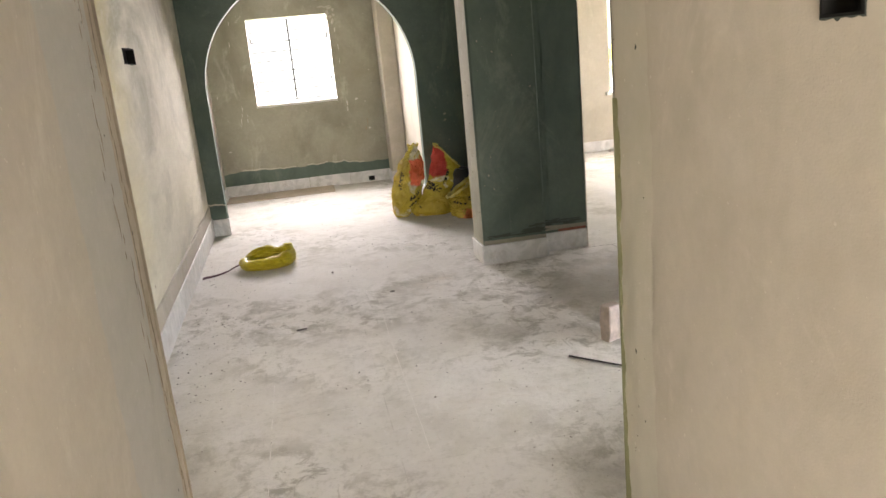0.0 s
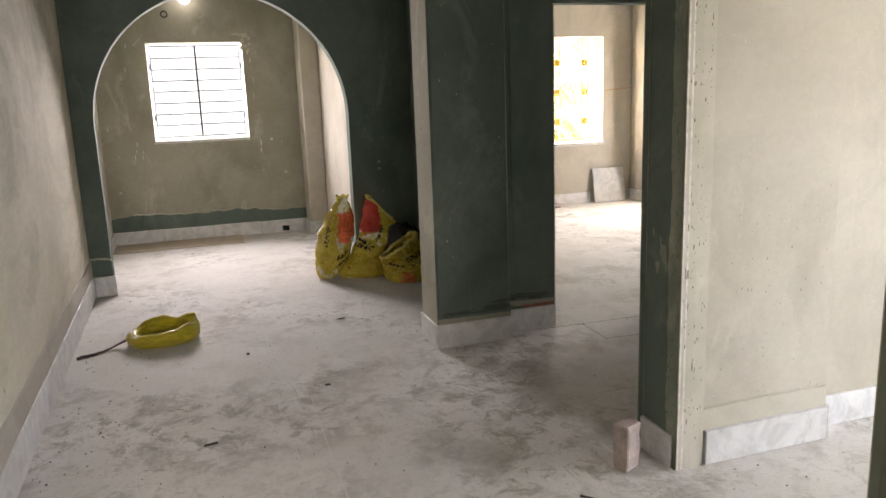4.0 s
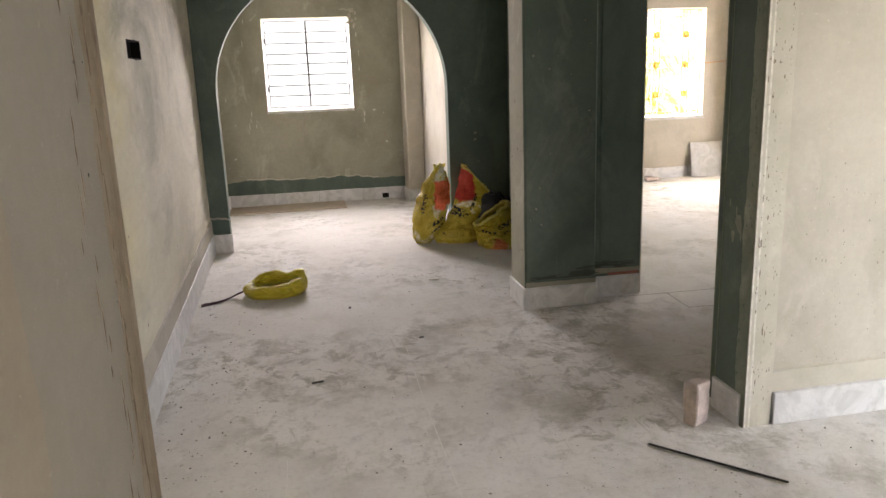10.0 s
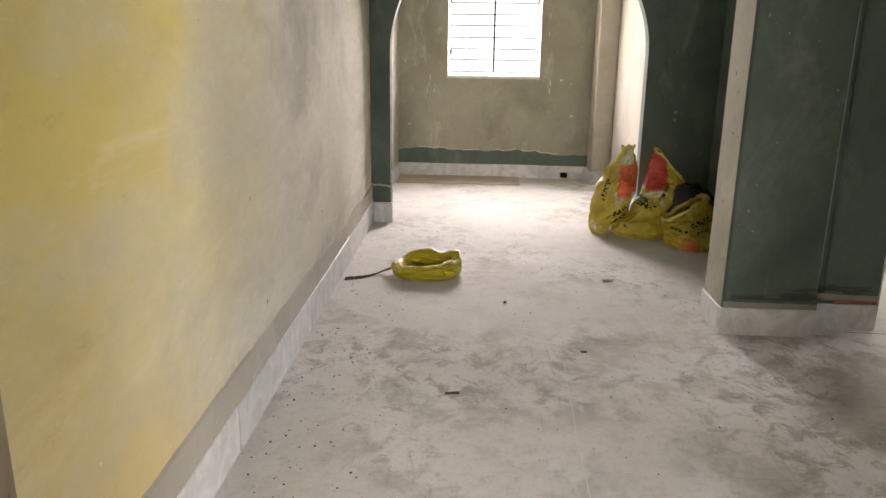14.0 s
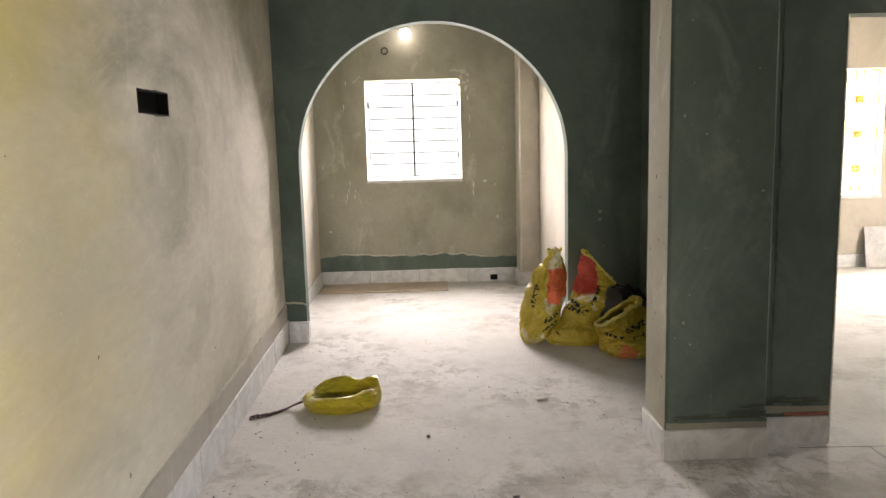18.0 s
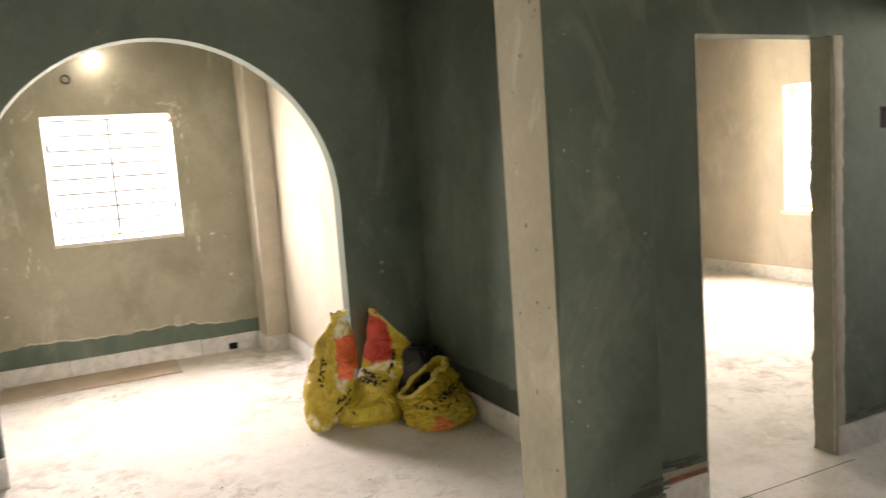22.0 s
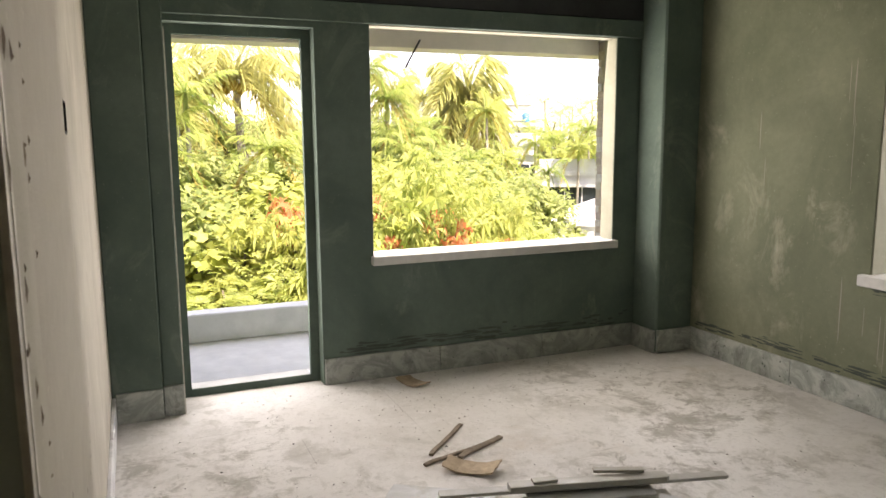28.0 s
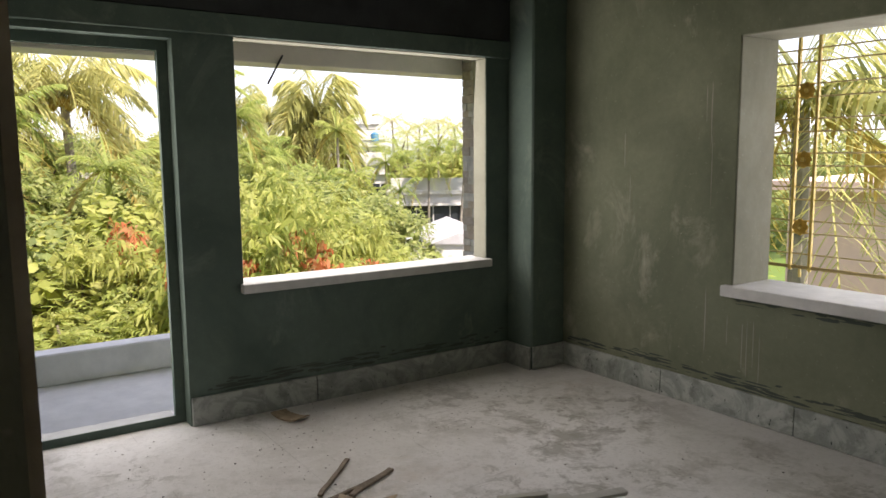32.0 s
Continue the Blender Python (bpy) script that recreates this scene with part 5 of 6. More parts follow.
ob = tagged(part("marble_slab", box(-0.125, 0.125, -0.022, 0.0, 0.0, 0.70, bevel=0.003), M_SLAB), "narrow pale marble slab leaning against the kitchen wall", "marble slab")
ob.matrix_basis = pose(4.93, -0.10, 0.008, -22, 10, -12)
pier("column_kitchen", 5.88, 6.45, -0.10, 0.172, M_KITCHEN, "rough rendered column in the kitchen")
crumbs("kitchen_rubble", "dark rubble heaped along the kitchen wall", [(4.55, 5.7, -0.02, 0.16, 90)], M_DIRT, 0.01, 0.05, 11)
setting("lintel_passage", box(4.36, 4.424, -1.56, 0.17, 2.15, 2.30, bevel=0.004), M_PLASTER_SHADED, "plastered lintel over the kitchen opening", "lintel")

# ---- the big room ----
setting("window_sill_big", box(6.12, 6.38, -5.06, -3.245, 0.735, 0.79, bevel=0.005), M_SILL, "white cement sill under the wide opening", "window sill")
setting("window_sill_south", box(2.95, 4.575, -5.92, -5.50, 0.705, 0.768, bevel=0.005), M_SILL, "white cement sill under the barred opening", "window sill")
setting("door_sill", box(6.285, 6.40, -2.868, -2.152, 0.002, 0.047, bevel=0.004), M_SLAB, "raised grey door sill to the balcony", "door sill")
flower_window("window_4", "gold iron grille with cast flowers outside the wide opening", pose(4.68, -6.0, 0.80, 0, 0, 180), 1.85, 1.40, (0.29, 1.02), 3, 14, M_GOLD_DULL, M_GOLD, 0.06)


def slab(x, y, z, rz, length, width, tilt=0.0, roll=0.0, thick=0.018, label="loose marble offcut in a heap", chip=True):
    bm = bmesh.new()
    c = random.uniform(0.0, 0.25) * width if chip else 0.0
    hl, hw = length / 2, width / 2
    outline = [(-hl, -hw), (hl - c, -hw), (hl, -hw + c * 0.8), (hl, hw), (-hl + c * 0.5, hw), (-hl, hw - c * 0.4)]
    low, top = [bm.verts.new((p[0], p[1], 0)) for p in outline], [bm.verts.new((p[0], p[1], thick)) for p in outline]
    bm.faces.new(list(reversed(low)))
    bm.faces.new(top)
    for k in range(6):
        bm.faces.new([low[k], low[(k + 1) % 6], top[(k + 1) % 6], top[k]])
    bmesh.ops.remove_doubles(bm, verts=bm.verts, dist=0.0005)
    bmesh.ops.bevel(bm, geom=[e for e in bm.edges], offset=0.0025, segments=1, affect="EDGES")
    ob = tagged(part("marble_offcut", bm, M_SLAB), label, "marble slab", group="heap of marble offcuts")
    ob.matrix_basis = pose(x, y, z, roll, tilt, rz)


HEAP = [
    (4.46, -2.98, 55, 0.46, 0.30), (4.00, -3.01, 14, 0.36, 0.24), (3.755, -3.10, 5, 0.26, 0.19), (3.51, -3.17, -84, 0.30, 0.24), (3.48, -3.66, -44, 0.50, 0.36), (3.60, -3.30, 30, 0.24, 0.15),
    (3.98, -3.42, -98, 0.62, 0.34), (4.06, -3.32, -110, 0.50, 0.26), (3.80, -3.24, -95, 0.36, 0.26),
    (3.99, -3.15, -3, 0.32, 0.24), (3.68, -3.44, -48, 0.52, 0.26), (3.80, -3.34, -106, 0.44, 0.22), (4.11, -3.16, -92, 0.34, 0.20), (3.66, -3.24, 12, 0.20, 0.12),
    (3.84, -3.36, -98, 0.44, 0.22), (3.95, -3.42, -110, 0.50, 0.24), (3.88, -3.37, -103, 0.48, 0.20), (3.95, -3.44, -106, 0.58, 0.19), (3.62, -3.46, -49, 0.56, 0.24),
    (3.565, -3.475, 130, 0.64, 0.25, 0.028), (4.02, -3.44, -103, 0.50, 0.10), (4.07, -3.45, -105, 1.16, 0.05, 0.014), (4.05, -3.45, -104, 0.64, 0.06, 0.024), (4.06, -3.59, -112, 0.20, 0.035, 0.012), (4.10, -3.28, -100, 0.10, 0.04, 0.01),
]
laid = []


def corners(x, y, rz, length, width):
    c, s_ = math.cos(radians(rz)), math.sin(radians(rz))
    return [(x + c * u * length / 2 - s_ * v * width / 2, y + s_ * u * length / 2 + c * v * width / 2) for u in (-0.97, -0.5, 0, 0.5, 0.97) for v in (-0.97, -0.4, 0.4, 0.97)]


def covers(row, p):
    dx, dy, a = p[0] - row[0], p[1] - row[1], radians(row[2])
    return abs(dx * math.cos(a) + dy * math.sin(a)) < row[3] / 2 and abs(dy * math.cos(a) - dx * math.sin(a)) < row[4] / 2


for x, y, rz, length, width, *more in HEAP:
    thick = more[0] if more else 0.0125
    me_ = (x, y, rz, length, width)
    z = 0.0005
    for other, top in laid:
        if any(covers(other, p) for p in corners(*me_)) or any(covers(me_, p) for p in corners(*other)):
            z = max(z, top + 0.0008)
    laid.append((me_, z + thick))
    slab(x, y, z, rz, length, width, random.uniform(-0.8, 0.8), random.uniform(-1.2, 1.2), thick)
for (x0, y0), (x1, y1), w in (((4.93, -3.14), (5.23, -3.43), 0.026), ((4.85, -3.256), (5.00, -3.55), 0.034), ((4.84, -3.07), (4.95, -3.44), 0.024)):
    length, m = run((x0, y0), (x1, y1))
    bm = box(0, length, -w / 2, w / 2, 0.0, 0.014, bevel=0.004)
    bmesh.ops.subdivide_edges(bm, edges=[e for e in bm.edges if e.calc_length() > length * 0.6], cuts=8)
    for v in bm.verts:
        v.co.y += 0.012 * noise.noise((v.co.x * 9, x0, 0))
    ob = tagged(part("stick", bm, M_WOOD), "split weathered stick lying on the floor", "stick", group="sticks on the floor")
    ob.matrix_basis = m
for x, y, rz, s in ((5.97, -3.44, 20, 1.0), (4.72, -3.26, 50, 1.2)):
    bm = box(-0.10 * s, 0.10 * s, -0.055 * s, 0.055 * s, 0, 0.008)
    bmesh.ops.subdivide_edges(bm, edges=bm.edges[:], cuts=3, use_grid_fill=True)
    for v in bm.verts:
        v.co.x += 0.02 * noise.noise(v.co * 20)
        v.co.y += 0.02 * noise.noise(v.co * 20 + Vector((5, 5, 5)))
        v.co.z += 0.02 * (v.co.x / 0.1) ** 2
    ob = tagged(part("board_scrap", bm, M_RUST), "brown curled board scrap by the skirting", "scrap")
    ob.matrix_basis = pose(x, y, 0, 0, 0, rz)

# ---- the balcony ----
tagged(part("hanging_rod", tube(bmesh.new(), (7.425, -4.07, 2.28), (7.38, -3.93, 2.06), 0.008, 8), M_IRON), "dark iron rod sticking down from the balcony beam", "rod")
stone = tagged(new("stone_column"), "balcony column clad in brown stone strips", "column", kind="structure")
part("core", box(7.14, 7.418, -6.22, -5.755, 0.02, CEIL), M_CREAM, stone)
rnd = random.Random(4)
z = 0.03
while z < CEIL - 0.05:
    h = rnd.uniform(0.05, 0.08)
    y = -6.22
    while y < -5.77:
        w = min(rnd.uniform(0.10, 0.22), -5.755 - y)
        part("stone_strip", box(7.12 - rnd.uniform(0, 0.01), 7.141, y + 0.002, y + w - 0.002, z, z + h - 0.004), rnd.choice(M_STONE), stone)
        y += w
    x = 7.14
    while x < 7.40:
        w = min(rnd.uniform(0.10, 0.22), 7.418 - x)
        part("stone_strip", box(x + 0.002, x + w - 0.002, -5.756, -5.74 + rnd.uniform(0, 0.01), z, z + h - 0.004), rnd.choice(M_STONE), stone)
        x += w
    z += h

# ---- outside ----
GROUND = -9.0


def leaf_material(name, a, b, c):
    n = Nodes(name)
    r = n.island()
    col = n.ramp(r, (0.0, a), (0.55, b), (1.0, c))
    col = n.mix(n.span(n.random(), 0, 1, 0, 0.6), col, c)
    mat = n.done(col, 0.5, 0, None, 0, 0.35)
    tr = n.tree.nodes.new("ShaderNodeBsdfTranslucent")
    n.link(col, tr.inputs[0])
    mixer = n.tree.nodes.new("ShaderNodeMixShader")
    mixer.inputs[0].default_value = 0.6
    n.link(n.bsdf.outputs[0], mixer.inputs[1])
    n.link(tr.outputs[0], mixer.inputs[2])
    n.link(mixer.outputs[0], n.tree.nodes["Material Output"].inputs[0])
    return mat


L_PALM = leaf_material("palm_frond", (0.230, 0.260, 0.087), (0.388, 0.398, 0.136), (0.606, 0.562, 0.232))
L_ARECA = leaf_material("areca_frond", (0.151, 0.223, 0.052), (0.275, 0.356, 0.084), (0.468, 0.488, 0.153))
L_DRY = leaf_material("yellowing_frond", (0.34, 0.28, 0.06), (0.44, 0.36, 0.08), (0.33, 0.24, 0.09))
L_LIGHT = leaf_material("light_leaf", (0.188, 0.240, 0.050), (0.321, 0.366, 0.082), (0.498, 0.502, 0.158))
L_FEATHER = leaf_material("feathery_leaf", (0.210, 0.272, 0.061), (0.342, 0.404, 0.091), (0.498, 0.523, 0.179))
L_MID = leaf_material("mid_leaf", (0.151, 0.207, 0.063), (0.261, 0.317, 0.096), (0.427, 0.442, 0.175))
L_PALE = leaf_material("pale_broad_leaf", (0.40, 0.43, 0.24), (0.50, 0.51, 0.34), (0.58, 0.58, 0.44))
L_RED = leaf_material("red_leaf", (0.483, 0.099, 0.033), (0.575, 0.209, 0.088), (0.506, 0.330, 0.154))
M_BARK = simple("bark", (0.16, 0.13, 0.10), 0.9, 0, 0.5, 8)
M_PALMTRUNK = simple("palm_trunk", (0.26, 0.23, 0.19), 0.9, 0, 0.4, 6)
M_NUT = simple("coconut", (0.38, 0.24, 0.03), 0.5)


def frond(verts, faces, origin, heading, rise, length, droop, rnd, leaflet, pairs, half=0.03, reach=1.0, hangs=(0.25, 0.75)):
    """One arching frond: a rachis strip and pairs of hanging leaflets."""
    d = Vector((math.cos(heading), math.sin(heading), 0))
    side = Vector((-d.y, d.x, 0))
    pts = []
    for k in range(pairs + 1):
        s = k / pairs
        out = length * reach * (s - 0.12 * s * s)
        z = rise * length * s - droop * length * s * s
        pts.append(origin + d * out + Vector((0, 0, z)))
    k0 = len(verts)
    for k, p in enumerate(pts):
        w = half * (1 - 0.85 * k / pairs)
        verts.extend([tuple(p - side * w), tuple(p + side * w)])
    for k in range(pairs):
        faces.append((k0 + 2 * k, k0 + 2 * k + 1, k0 + 2 * k + 3, k0 + 2 * k + 2))
    for k in range(2, pairs):
        s = k / pairs
        p = pts[k]
        ll = leaflet * 1.15 * math.sin(math.pi * (0.12 + 0.80 * s)) * rnd.uniform(0.8, 1.15)
        for sign in (-1, 1):
            hang = rnd.uniform(*hangs)
            tip = p + side * sign * ll * (0.85 - 0.5 * hang) + d * ll * 0.4 + Vector((0, 0, -ll * hang))
            mid = (p + tip) / 2 + Vector((0, 0, ll * 0.08))
            w = d * 0.017 * max(1.0, length / 1.5)
            i = len(verts)
            verts.extend([tuple(p - w * 0.6), tuple(p + w * 0.6), tuple(mid + w), tuple(mid - w), tuple(tip)])
            faces.append((i, i + 1, i + 2, i + 3))
            faces.append((i + 3, i + 2, i + 4))


def palm(label, at, height, crown, count, seed, droop=0.75, nuts=False, slim=False, reach=1.0, pairs=44):
    rnd = random.Random(seed)
    base = thing("palm_tree", label, "palm tree", at, group="palms beyond the balcony")
    bm = bmesh.new()
    bend = Vector((rnd.uniform(-0.5, 0.5), rnd.uniform(-0.5, 0.5), 0))
    last = None
    for k in range(15):
        s = k / 14
        c = bend * s * s + Vector((0, 0, height * s))
        r = (0.07 if slim else 0.16) * (1.25 - 0.55 * s) * (1 + 0.05 * (k % 2))
        ring = [bm.verts.new(c + Vector((math.cos(a) * r, math.sin(a) * r, 0))) for a in [2 * math.pi * j / 8 for j in range(8)]]
        if last:
            for j in range(8):
                bm.faces.new([last[j], last[(j + 1) % 8], ring[(j + 1) % 8], ring[j]])
        last = ring
    part("trunk", bm, M_PALMTRUNK, base)
    top = bend + Vector((0, 0, height))
    if slim:
        part("crownshaft", tube(bmesh.new(), top - Vector((0, 0, 0.55)), top + Vector((0, 0, 0.12)), 0.075, 8, 0.05), L_ARECA, base)
    for name, mat, lo, hi in (("crown", L_ARECA if slim else L_PALM, 0.0, 0.84), ("old_fronds", L_DRY, 0.84, 1.0)):
        verts, faces = [], []
        for k in range(count):
            f = k / count
            if not lo <= f < hi:
                continue
            rise = 1.25 - 1.75 * f
            frond(verts, faces, top + Vector((0, 0, 0.1)), k * 2.399 + rnd.uniform(-0.2, 0.2), rise, crown * rnd.uniform(0.85, 1.1), droop * rnd.uniform(0.8, 1.2) * (0.6 + 0.5 * f), rnd, crown * (0.34 if slim else 0.30), pairs, 0.03, reach, (0.1, 0.5) if slim else (0.3, 0.85))
        me = bpy.data.meshes.new(name)
        me.from_pydata(verts, [], faces)
        me.materials.append(mat)
        ob = new(name, me)
        ob.parent = base
    if nuts:
        for k in range(9):
            a = k * 0.7
            bm = bmesh.new()
            bmesh.ops.create_icosphere(bm, subdivisions=2, radius=0.14, matrix=Matrix.Translation(top + Vector((math.cos(a) * 0.28, math.sin(a) * 0.28, -0.25 - 0.1 * (k % 3)))) @ Matrix.Diagonal((1, 1, 1.25, 1)))
            part("coconut", bm, M_NUT, base)
    return base


def leaf_cloud(rnd, clumps, per, leaf, wide=0.5, hang=0.35):
    """Leaves as folded quads in clumps; returns verts and faces."""
    verts, faces = [], []
    for c, r in clumps:
        for _ in range(per):
            v = Vector((rnd.gauss(0, 1), rnd.gauss(0, 1), rnd.gauss(0, 1))).normalized() * r * rnd.random() ** 0.45
            v.z *= 0.75
            p = c + v
            s = leaf * rnd.uniform(0.6, 1.4)
            d = (v.normalized() + Vector((rnd.uniform(-0.8, 0.8), rnd.uniform(-0.8, 0.8), rnd.uniform(-0.6, 0.4) - hang))).normalized()
            side = d.cross(Vector((rnd.uniform(-0.4, 0.4), rnd.uniform(-0.4, 0.4), 1))).normalized() * s * wide
            k = len(verts)
            sag = Vector((0, 0, -0.18 * s))
            verts.extend([tuple(p), tuple(p + d * s * 0.5 + side), tuple(p + d * s + sag), tuple(p + d * s * 0.5 - side)])
            faces.append((k, k + 1, k + 2, k + 3))
    return verts, faces


def whorls(rnd, clumps, per, leaf, leaves=9, wide=0.13, droop=0.45):
    """Tufts of long leaves round the tips of twigs, each tuft leaning its own way."""
    verts, faces = [], []
    for c, r in clumps:
        for _ in range(per):
            v = Vector((rnd.gauss(0, 1), rnd.gauss(0, 1), rnd.gauss(0.25, 1))).normalized()
            p = c + v * r * rnd.random() ** 0.3
            axis = (v + Vector((rnd.gauss(0, 0.5), rnd.gauss(0, 0.5), rnd.gauss(0.2, 0.5)))).normalized()
            u = axis.orthogonal().normalized()
            w = axis.cross(u)
            size = leaf * rnd.uniform(0.6, 1.3)
            sag = droop * rnd.uniform(0.2, 1.8)
            for k in range(leaves):
                a = k * 2.399 + rnd.uniform(-0.4, 0.4)
                s_ = size * rnd.uniform(0.6, 1.2)
                out = u * math.cos(a) + w * math.sin(a) + axis * rnd.uniform(-0.1, 0.7)
                side = axis.cross(out).normalized() * s_ * wide
                mid = p + out * s_ * 0.45
                tip = p + out * s_ * 0.85 - Vector((0, 0, sag * s_))
                i = len(verts)
                verts.extend([tuple(p), tuple(mid + side), tuple(tip), tuple(mid - side)])
                faces.append((i, i + 1, i + 2, i + 3))
    return verts, faces


def feathers(rnd, clumps, per, size):
    """Sprays of fine paired leaflets."""
    verts, faces = [], []
    for c, r in clumps:
        for _ in range(per):
            v = Vector((rnd.gauss(0, 1), rnd.gauss(0, 1), rnd.gauss(0.35, 1))).normalized()
            p = c + v * r * rnd.random() ** 0.35
            heading = math.atan2(v.y, v.x) + rnd.uniform(-0.8, 0.8)
            d = Vector((math.cos(heading), math.sin(heading), rnd.uniform(-0.5, 0.35)))
            side = Vector((-d.y, d.x, rnd.uniform(-0.3, 0.3)))
            for k in range(1, 8):
                q = p + d * size * k / 7 - Vector((0, 0, 0.25 * size * (k / 7) ** 2))
                ll = size * 0.34 * math.sin(math.pi * (0.15 + 0.75 * k / 7))
                for sign in (-1, 1):
                    tip = q + side * sign * ll + d * ll * 0.5
                    i = len(verts)
                    w = d * size * 0.055
                    verts.extend([tuple(q - w), tuple(q + w), tuple(tip)])
                    faces.append((i, i + 1, i + 2))
    return verts, faces


def foliage(name, data, mat, parent, label=""):
    me = bpy.data.meshes.new(name)
    me.from_pydata(data[0], [], data[1])
    me.materials.append(mat)
    ob = new(name, me)
    ob.parent = parent
    return tagged(ob, label)


def leafy_tree(label, at, height, spread, seed, mat, leaves, limbs=9, flush=None):
    """A forked trunk, limbs that end in several leaf clumps each, and gaps between them. leaves: a maker of leaf meshes."""
    rnd = random.Random(seed)
    base = thing("tree", label, "tree", at, 0, group="trees beyond the balcony")
    bm = bmesh.new()
    fork = Vector((0, 0, height * 0.55))
    tube(bm, (0, 0, 0), fork, 0.16, 10, 0.11)
    clumps = []
    for k in range(limbs):
        a, q = k * 2.399, (k + 0.4) / limbs
        rad = spread * 0.85 * math.sqrt(q) * rnd.uniform(0.8, 1.1)
        end = Vector((math.cos(a) * rad, math.sin(a) * rad, height * (0.93 - 0.20 * q * q) + rnd.uniform(-0.45, 0.25)))
        knee = fork.lerp(end, 0.5) + Vector((0, 0, 0.2))
        tube(bm, fork, knee, 0.07, 6, 0.05)
        tube(bm, knee, end, 0.05, 6, 0.015)
        for _ in range(6):
            off = Vector((rnd.gauss(0, 1), rnd.gauss(0, 1), rnd.gauss(0, 0.7))) * spread * 0.17
            clumps.append((end + off, rnd.uniform(0.6, 1.1) * spread * 0.17))
            clumps.append((end + off * 1.4 - Vector((0, 0, rnd.uniform(0.5, 1.9))), rnd.uniform(0.6, 1.0) * spread * 0.18))
    part("trunk", bm, M_BARK, base)
    foliage("crown", leaves(rnd, clumps), mat, base)
    if flush:
        tips = [(c + Vector((0, 0, r * 0.9)), r * 0.5) for c, r in clumps[::12]]
        foliage("young_leaves", whorls(rnd, tips, 12, 0.26, 9, 0.10, 1.0), flush, base, "drooping red young leaves")
    return base


EYE = Vector((2.0, -1.8, 1.55))


def out_there(az, dist, z=GROUND):
    """A place on the ground, az degrees round from +x, dist metres from the doorway."""
    return (EYE.x + dist * math.cos(radians(az)), EYE.y + dist * math.sin(radians(az)), z)


def tall(slope, dist):
    return EYE.z + slope * dist - GROUND


palm("tall coconut palm with yellowing fronds and orange nuts", out_there(-8.5, 25), tall(0.078, 25), 3.1, 34, 1, 1.1, True)
palm("coconut palm with long hanging fronds", out_there(-3.4, 23), tall(0.055, 23), 2.7, 18, 2, 1.0, True)
palm("slim areca palm with dark green fronds", out_there(-10.3, 17), tall(-0.02, 17), 1.2, 13, 3, 0.95, slim=True)
palm("slim areca palm with upright fronds", out_there(-4.7, 19), tall(0.05, 19), 1.4, 12, 71, 0.95, slim=True)
palm("slim areca palm with upright fronds", out_there(-17.4, 24), tall(0.085, 24), 1.6, 13, 72, 0.95, slim=True, reach=0.8)
palm("slim areca palm with upright fronds", out_there(-18.8, 23), tall(0.045, 23), 1.5, 13, 73, 0.95, slim=True, reach=0.8)
palm("slim areca palm with upright fronds", out_there(-26.7, 30), tall(0.03, 30), 1.6, 13, 74, 0.95, slim=True, reach=0.7)
palm("slim areca palm with upright fronds", out_there(-5.2, 18), tall(0.02, 18), 1.0, 9, 23, 0.9, slim=True)
palm("coconut palm with a shaggy drooping crown", out_there(-24.2, 36), tall(0.046, 36), 5.2, 36, 4, 1.45, reach=0.45)
palm("coconut palm with a shaggy drooping crown", out_there(-19.6, 40), tall(0.056, 40), 2.8, 24, 5, 1.1, reach=0.7)
palm("slim areca palm with upright fronds", out_there(-21.6, 28), tall(0.0, 28), 1.6, 13, 6, 1.1, slim=True, reach=0.8)
palm("slim areca palm with upright fronds", out_there(-19.0, 30), tall(0.005, 30), 1.6, 13, 7, 1.1, slim=True, reach=0.8)
palm("slim areca palm with upright fronds", out_there(-25.7, 40), tall(0.015, 40), 1.8, 13, 24, 1.1, slim=True, reach=0.8)
for az, dist, slope, k in ((-30.7, 85, 0.045, 8), (-32.5, 95, 0.038, 9), (-34.0, 90, 0.042, 10), (-27.9, 120, 0.052, 11), (-35.4, 88, 0.036, 25), (-31.6, 110, 0.03, 26)):
    palm("distant coconut palm against the sky", out_there(az, dist), tall(slope, dist), 2.5, 15, k, 0.9, pairs=24)
for az, dist, slope, k in ((-30.2, 38, -0.012, 12), (-31.2, 40, -0.006, 13), (-33.2, 37, -0.018, 14), (-34.3, 38, 0.006, 27), (-35.3, 36, 0.006, 28), (-30.9, 34, -0.05, 29)):
    palm("slim areca palm with upright fronds", out_there(az, dist), tall(slope, dist), 1.5, 12, k, 1.1, slim=True, reach=0.75)
for az, dist, slope, k in ((-2.0, 15, -0.02, 41), (-11.4, 21, -0.03, 43), (-19.9, 19, -0.02, 45), (-22.6, 21, -0.03, 46), (-25.0, 23, -0.035, 47), (-20.8, 32, 0.015, 51), (-26.6, 34, 0.0, 52), (-23.0, 30, 0.0, 53), (-27.0, 26, -0.03, 48), (-18.4, 23, 0.0, 49)):
    palm("young areca palm among the trees", out_there(az, dist), tall(slope, dist), 1.15, 11, k, 1.1, slim=True, reach=0.8, pairs=30)
palm("coconut palm with long hanging fronds", out_there(-21.6, 46), tall(0.05, 46), 3.0, 22, 61, 1.1, reach=0.75)
palm("coconut palm with long hanging fronds", out_there(-25.9, 48), tall(0.035, 48), 3.0, 22, 62, 1.1, reach=0.7)
palm("slim areca palm with upright fronds", out_there(-12.0, 32), tall(0.005, 32), 1.7, 13, 15, 1.0, slim=True)
palm("coconut palm with long hanging fronds", out_there(-0.4, 24), tall(0.03, 24), 3.0, 20, 21, 1.0)
